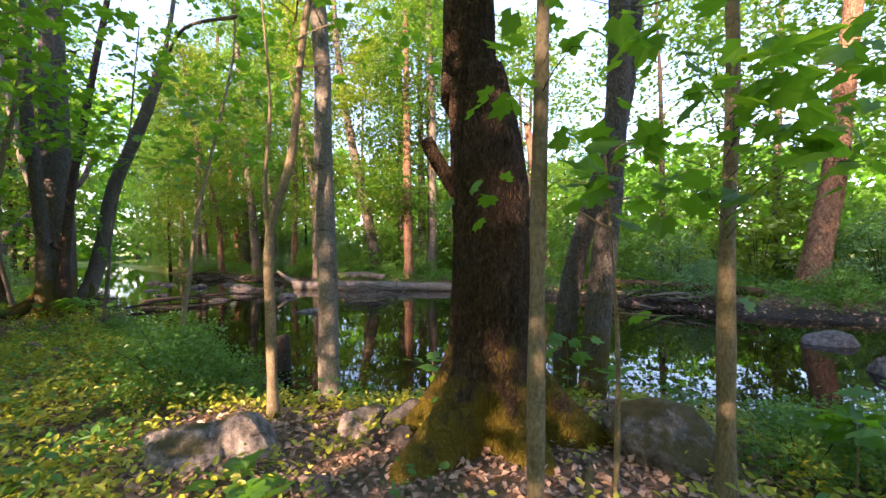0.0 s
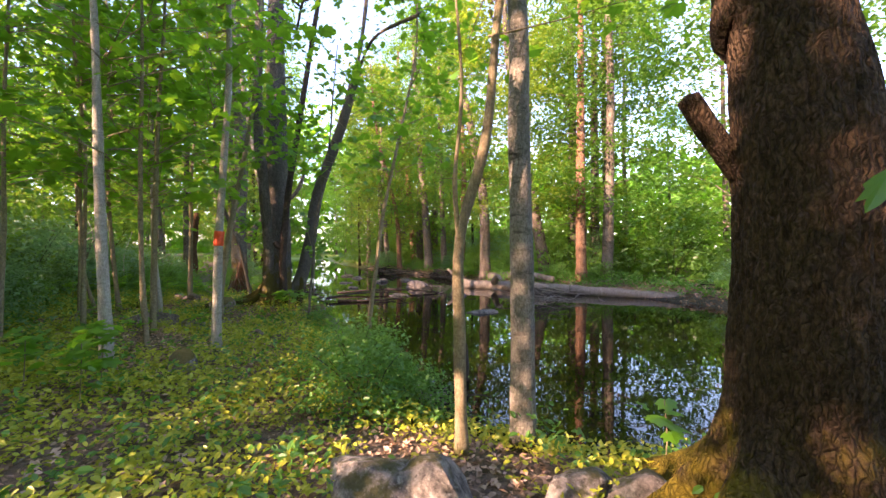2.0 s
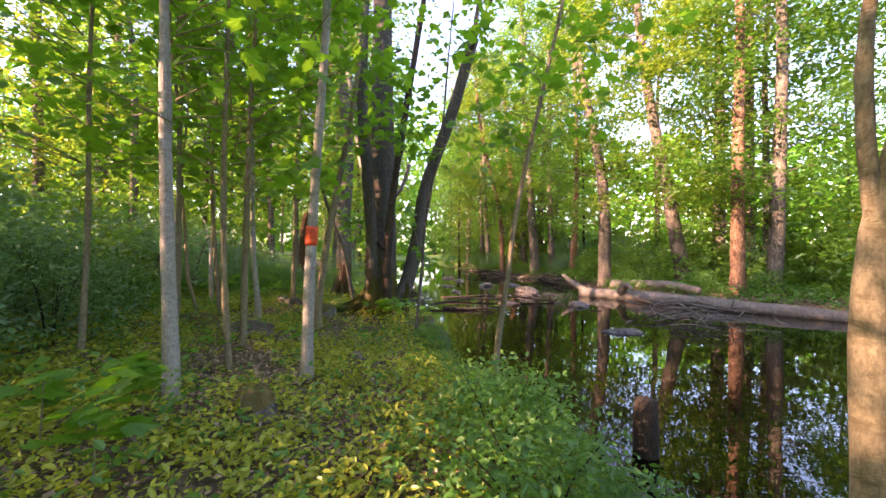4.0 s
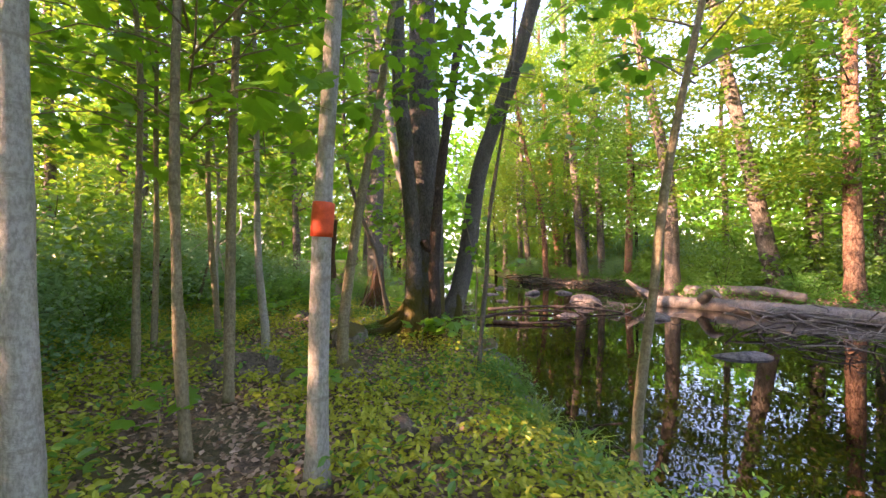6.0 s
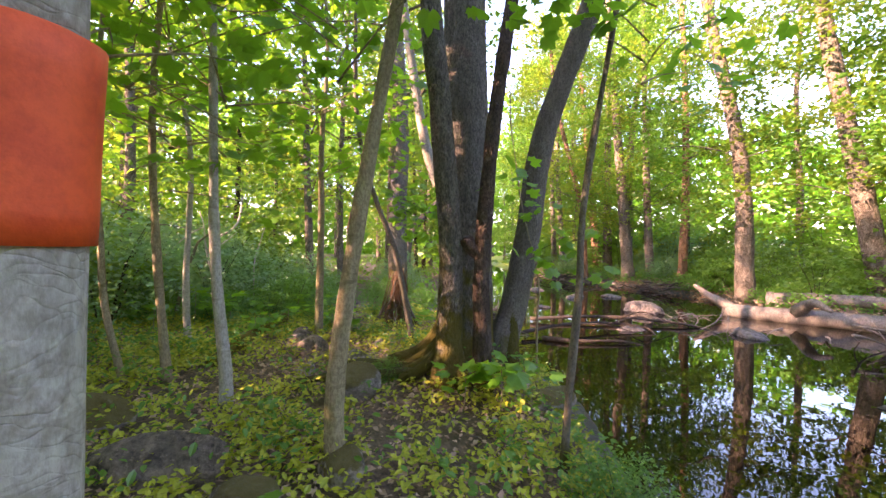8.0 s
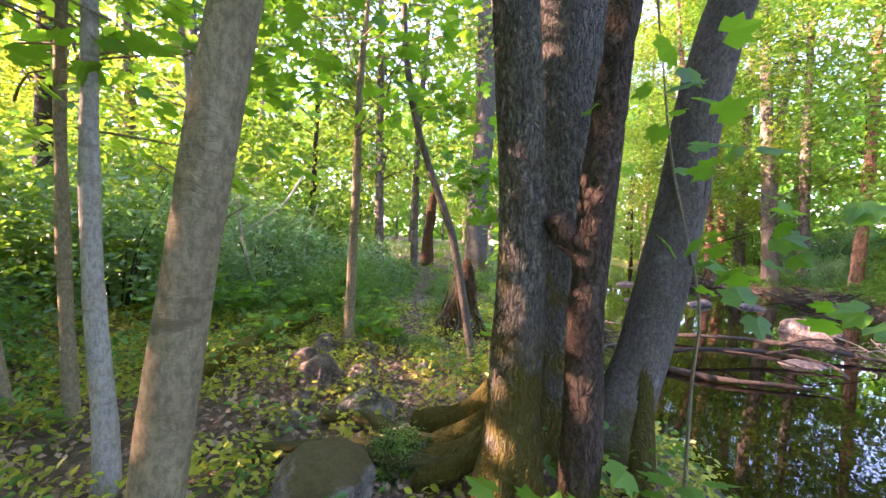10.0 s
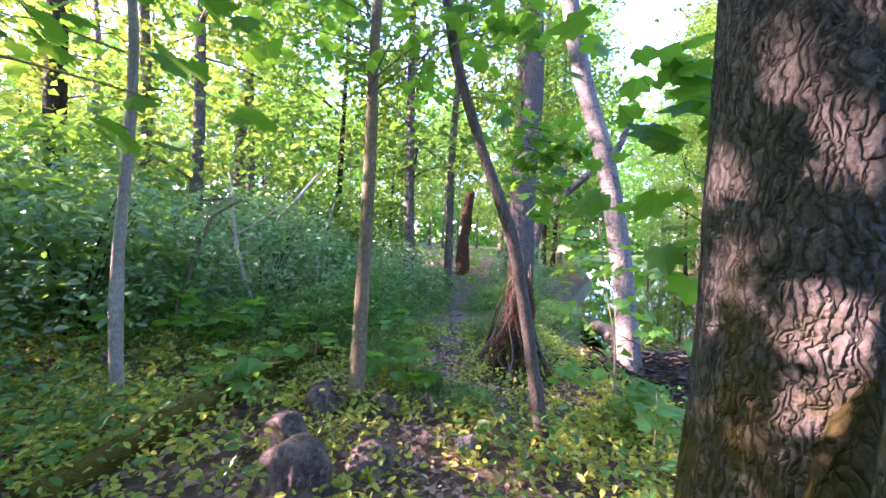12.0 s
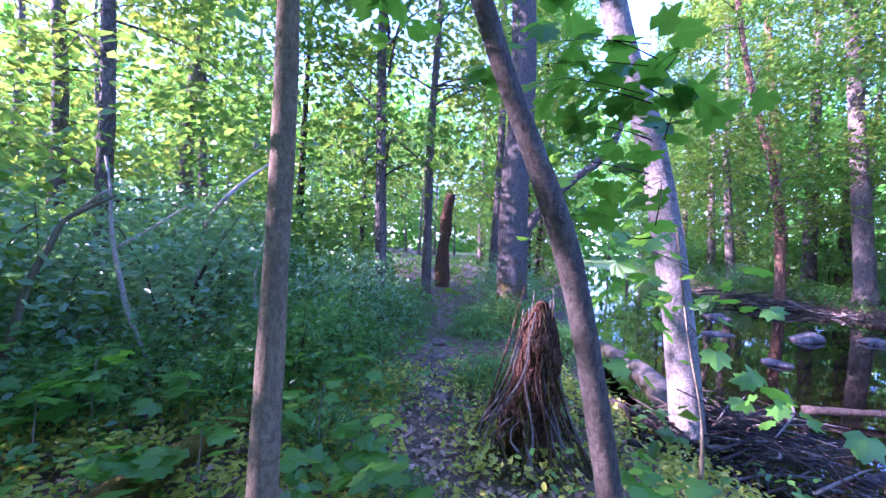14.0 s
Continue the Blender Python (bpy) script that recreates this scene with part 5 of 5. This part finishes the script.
x, y = scatter(27000, -13.5, 3.5, 0.2, 9.6, herb_keep)
herb_field("ground_herbs", "low yellow-green herbs carpeting the forest floor", x, y, 0.17, 11, 0.047, LEAF_HERB, OVAL)
x, y = scatter(3200, -14.5, 4.5, -1.0, 9.8, herb_keep)
herb_field("tall_herbs", "taller fresh green herbs among the carpet", x, y, 0.34, 15, 0.060, LEAF_FERN, OVAL)
x, y = scatter(9000, -40, 18, -4, 45, lambda x, y: herb_keep(x, y) & ((x < -13) | (y > 9) | (y < 0)))
herb_field("far_herbs", "green undergrowth covering the wood's floor", x, y, 0.45, 10, 0.15, LEAF_ALDER, DIAMOND)

x, y = scatter(16000, -24, 12, 9, 28, lambda x, y: (far_land(x, y) > 0.25) & (far_land(x, y) < 4.5))
herb_field("bank_herbs", "green herbs growing along the far bank", x, y, 0.38, 12, 0.085, LEAF_FERN, DIAMOND)
# dead leaves
x, y = scatter(80000, -13, 3.2, 0.8, 9.2, lambda x, y: (near_land(x, y) > 0.45) & (floor_rng.uniform(0, 1, len(x)) < 0.5 + 0.6 * litter_share(x, y)))
z = ground_z(x, y) + floor_rng.uniform(0.004, 0.03, len(x))
v, t = leaves(np.column_stack([x, y, z]), 0.048, floor_rng, DIAMOND, 0.45, 0.45, 0.0)
tagged(piece("leaf_litter", fast_mesh("leaf_litter", v, t, LITTER)), "brown dead leaves covering the forest floor", "leaf litter", kind="stuff")
x, y = scatter(60000, -24, 12, 9, 28, lambda x, y: (far_land(x, y) > -0.1) & (far_land(x, y) < 3.5))
z = ground_z(x, y) + floor_rng.uniform(0.01, 0.05, len(x))
v, t = leaves(np.column_stack([x, y, z]), 0.085, floor_rng, DIAMOND, 0.6, 0.4, 0.0)
tagged(piece("bank_litter", fast_mesh("bank_litter", v, t, LITTER)), "dead leaves and bark strewn along the far bank", "leaf litter", kind="stuff")
x, y = scatter(420, -13.5, 3, 0.8, 9, lambda x, y: near_land(x, y) > 0.3)
parts = []
for a, b in zip(x, y):
    l, d = floor_rng.uniform(0.06, 0.28), floor_rng.uniform(0, 6.28)
    zz = gz(a, b) + 0.015
    q = np.array([(a, b, zz), (a + l * math.cos(d) * 0.5, b + l * math.sin(d) * 0.5, zz + floor_rng.uniform(0, 0.02)), (a + l * math.cos(d), b + l * math.sin(d), zz)])
    parts.append(tube_arrays(q, np.array((0.006, 0.005, 0.003)), 5))
v, t = join_arrays(parts)
tagged(piece("fallen_twigs", fast_mesh("fallen_twigs", v, t, DEADWOOD, True)), "small dry twigs lying in the litter", "twigs", kind="stuff")


# maple seedlings: a thin stem under a roof of large leaves
def seedling(x, y, h, count, seed, size=0.15, wide=0.22):
    rng = np.random.default_rng(seed)
    root = new("maple_seedling")
    root.location = (x, y, gz(x, y))
    tagged(root, "low maple seedling with broad fresh leaves", "seedling", "maple seedlings")
    p = smooth_path([(0, 0, -0.03), (0.02, 0.01, h * 0.5), (0.0, 0.02, h)], 0.1)
    v, t = tube_arrays(p, np.linspace(0.006, 0.003, len(p)), 6)
    piece("stem", fast_mesh("stem", v, t, BARK_SAP, True), root)
    a, r = rng.uniform(0, 6.28, count), wide * rng.uniform(0.1, 1, count)
    c = np.column_stack([np.cos(a) * r, np.sin(a) * r, h * rng.uniform(0.6, 1.05, count)])
    v, t = leaves(c, size, rng, MAPLE, 0.3)
    piece("foliage", fast_mesh("foliage", v, t, LEAF_MAPLE), root)


for i, (x, y, h, c) in enumerate(((-4.5, 2.5, 0.55, 22), (-4.85, 2.75, 0.6, 24), (-5.1, 2.3, 0.5, 18), (-7.62, 6.42, 0.36, 14), (-7.45, 6.66, 0.42, 16), (-7.5, 6.98, 0.42, 14), (-11.1, 5.6, 0.35, 14), (-12.1, 5.0, 0.6, 20), (-12.3, 5.5, 0.5, 18),
                                  (-12.0, 4.5, 0.5, 16), (2.0, 3.2, 0.6, 18), (1.0, 4.3, 0.4, 12), (-0.5, 4.4, 0.5, 10), (0.7, 4.5, 0.6, 12), (-10.7, 8.1, 0.4, 16), (-10.2, 8.4, 0.4, 14), (-9.9, 8.2, 0.45, 14), (-6.85, 4.75, 0.3, 8), (-6.4, 3.55, 0.4, 10), (-1.0, 2.4, 0.12, 7), (-0.4, 2.2, 0.1, 6), (-1.2, 2.7, 0.14, 8), (-13.27, 4.78, 0.32, 11), (-12.37, 5.37, 0.37, 12), (-12.04, 5.34, 0.42, 13), (-12.81, 5.39, 0.47, 14), (-11.54, 5.89, 0.32, 15), (-12.28, 5.99, 0.37, 11), (-12.89, 6.16, 0.42, 12), (-14.35, 4.41, 0.47, 13), (-13.75, 4.99, 0.32, 14), (-11.51, 6.16, 0.37, 15), (-11.76, 6.74, 0.42, 11), (-12.48, 7.06, 0.47, 12), (-11.20, 6.73, 0.32, 13), (-11.37, 6.98, 0.37, 14), (-10.97, 6.96, 0.42, 15), (-12.60, 6.65, 0.47, 11))):
    seedling(x, y, h, c, 600 + i)


# tussocks of drooping grass on the bank's edge
def grass_tussock(x, y, blades, long, seed, z=None):
    rng = np.random.default_rng(seed)
    root = new("grass_tussock")
    root.location = (x, y, gz(x, y) if z is None else z)
    tagged(root, "tussock of long drooping grass on the bank", "grass", "bank tussocks")
    vs, ts = [], []
    for i in range(blades):
        a, l = rng.uniform(0, 6.283), long * rng.uniform(0.5, 1.1)
        out, foot = np.array((math.cos(a), math.sin(a), 0.0)), np.array((*rng.normal(0, 0.06, 2), -0.03))
        side = np.array((-math.sin(a), math.cos(a), 0.0)) * 0.004
        lean = rng.uniform(0.35, 0.9)
        k = len(vs) * 8
        rows = [foot + out * l * lean * q ** 1.4 + np.array((0, 0, l * (0.95 * q - (0.4 + 0.6 * lean) * q ** 2.4))) for q in (0, 0.35, 0.7, 1.0)]
        vs.append(np.array([p + side * w * sg for p, w in zip(rows, (1, 1, 0.7, 0.15)) for sg in (-1, 1)]))
        ts += [(k + j, k + j + 1, k + j + 3) for j in (0, 2, 4)] + [(k + j, k + j + 3, k + j + 2) for j in (0, 2, 4)]
    piece("blades", fast_mesh("blades", np.vstack(vs), ts, LEAF_GRASS), root)["kind"] = "stuff"


for i, (x, y, n, l) in enumerate(((-5.55, 6.05, 150, 0.55), (-5.25, 6.15, 120, 0.5), (-5.9, 6.35, 110, 0.5), (-4.9, 6.0, 90, 0.42), (-3.25, 5.15, 110, 0.45), (-2.95, 4.95, 80, 0.4), (-6.5, 6.9, 80, 0.4), (-3.6, 5.45, 90, 0.4), (2.35, 3.75, 120, 0.55), (2.8, 3.6, 120, 0.6), (-4.2, 5.75, 90, 0.4))):
    grass_tussock(x, y, n, l, 700 + i)
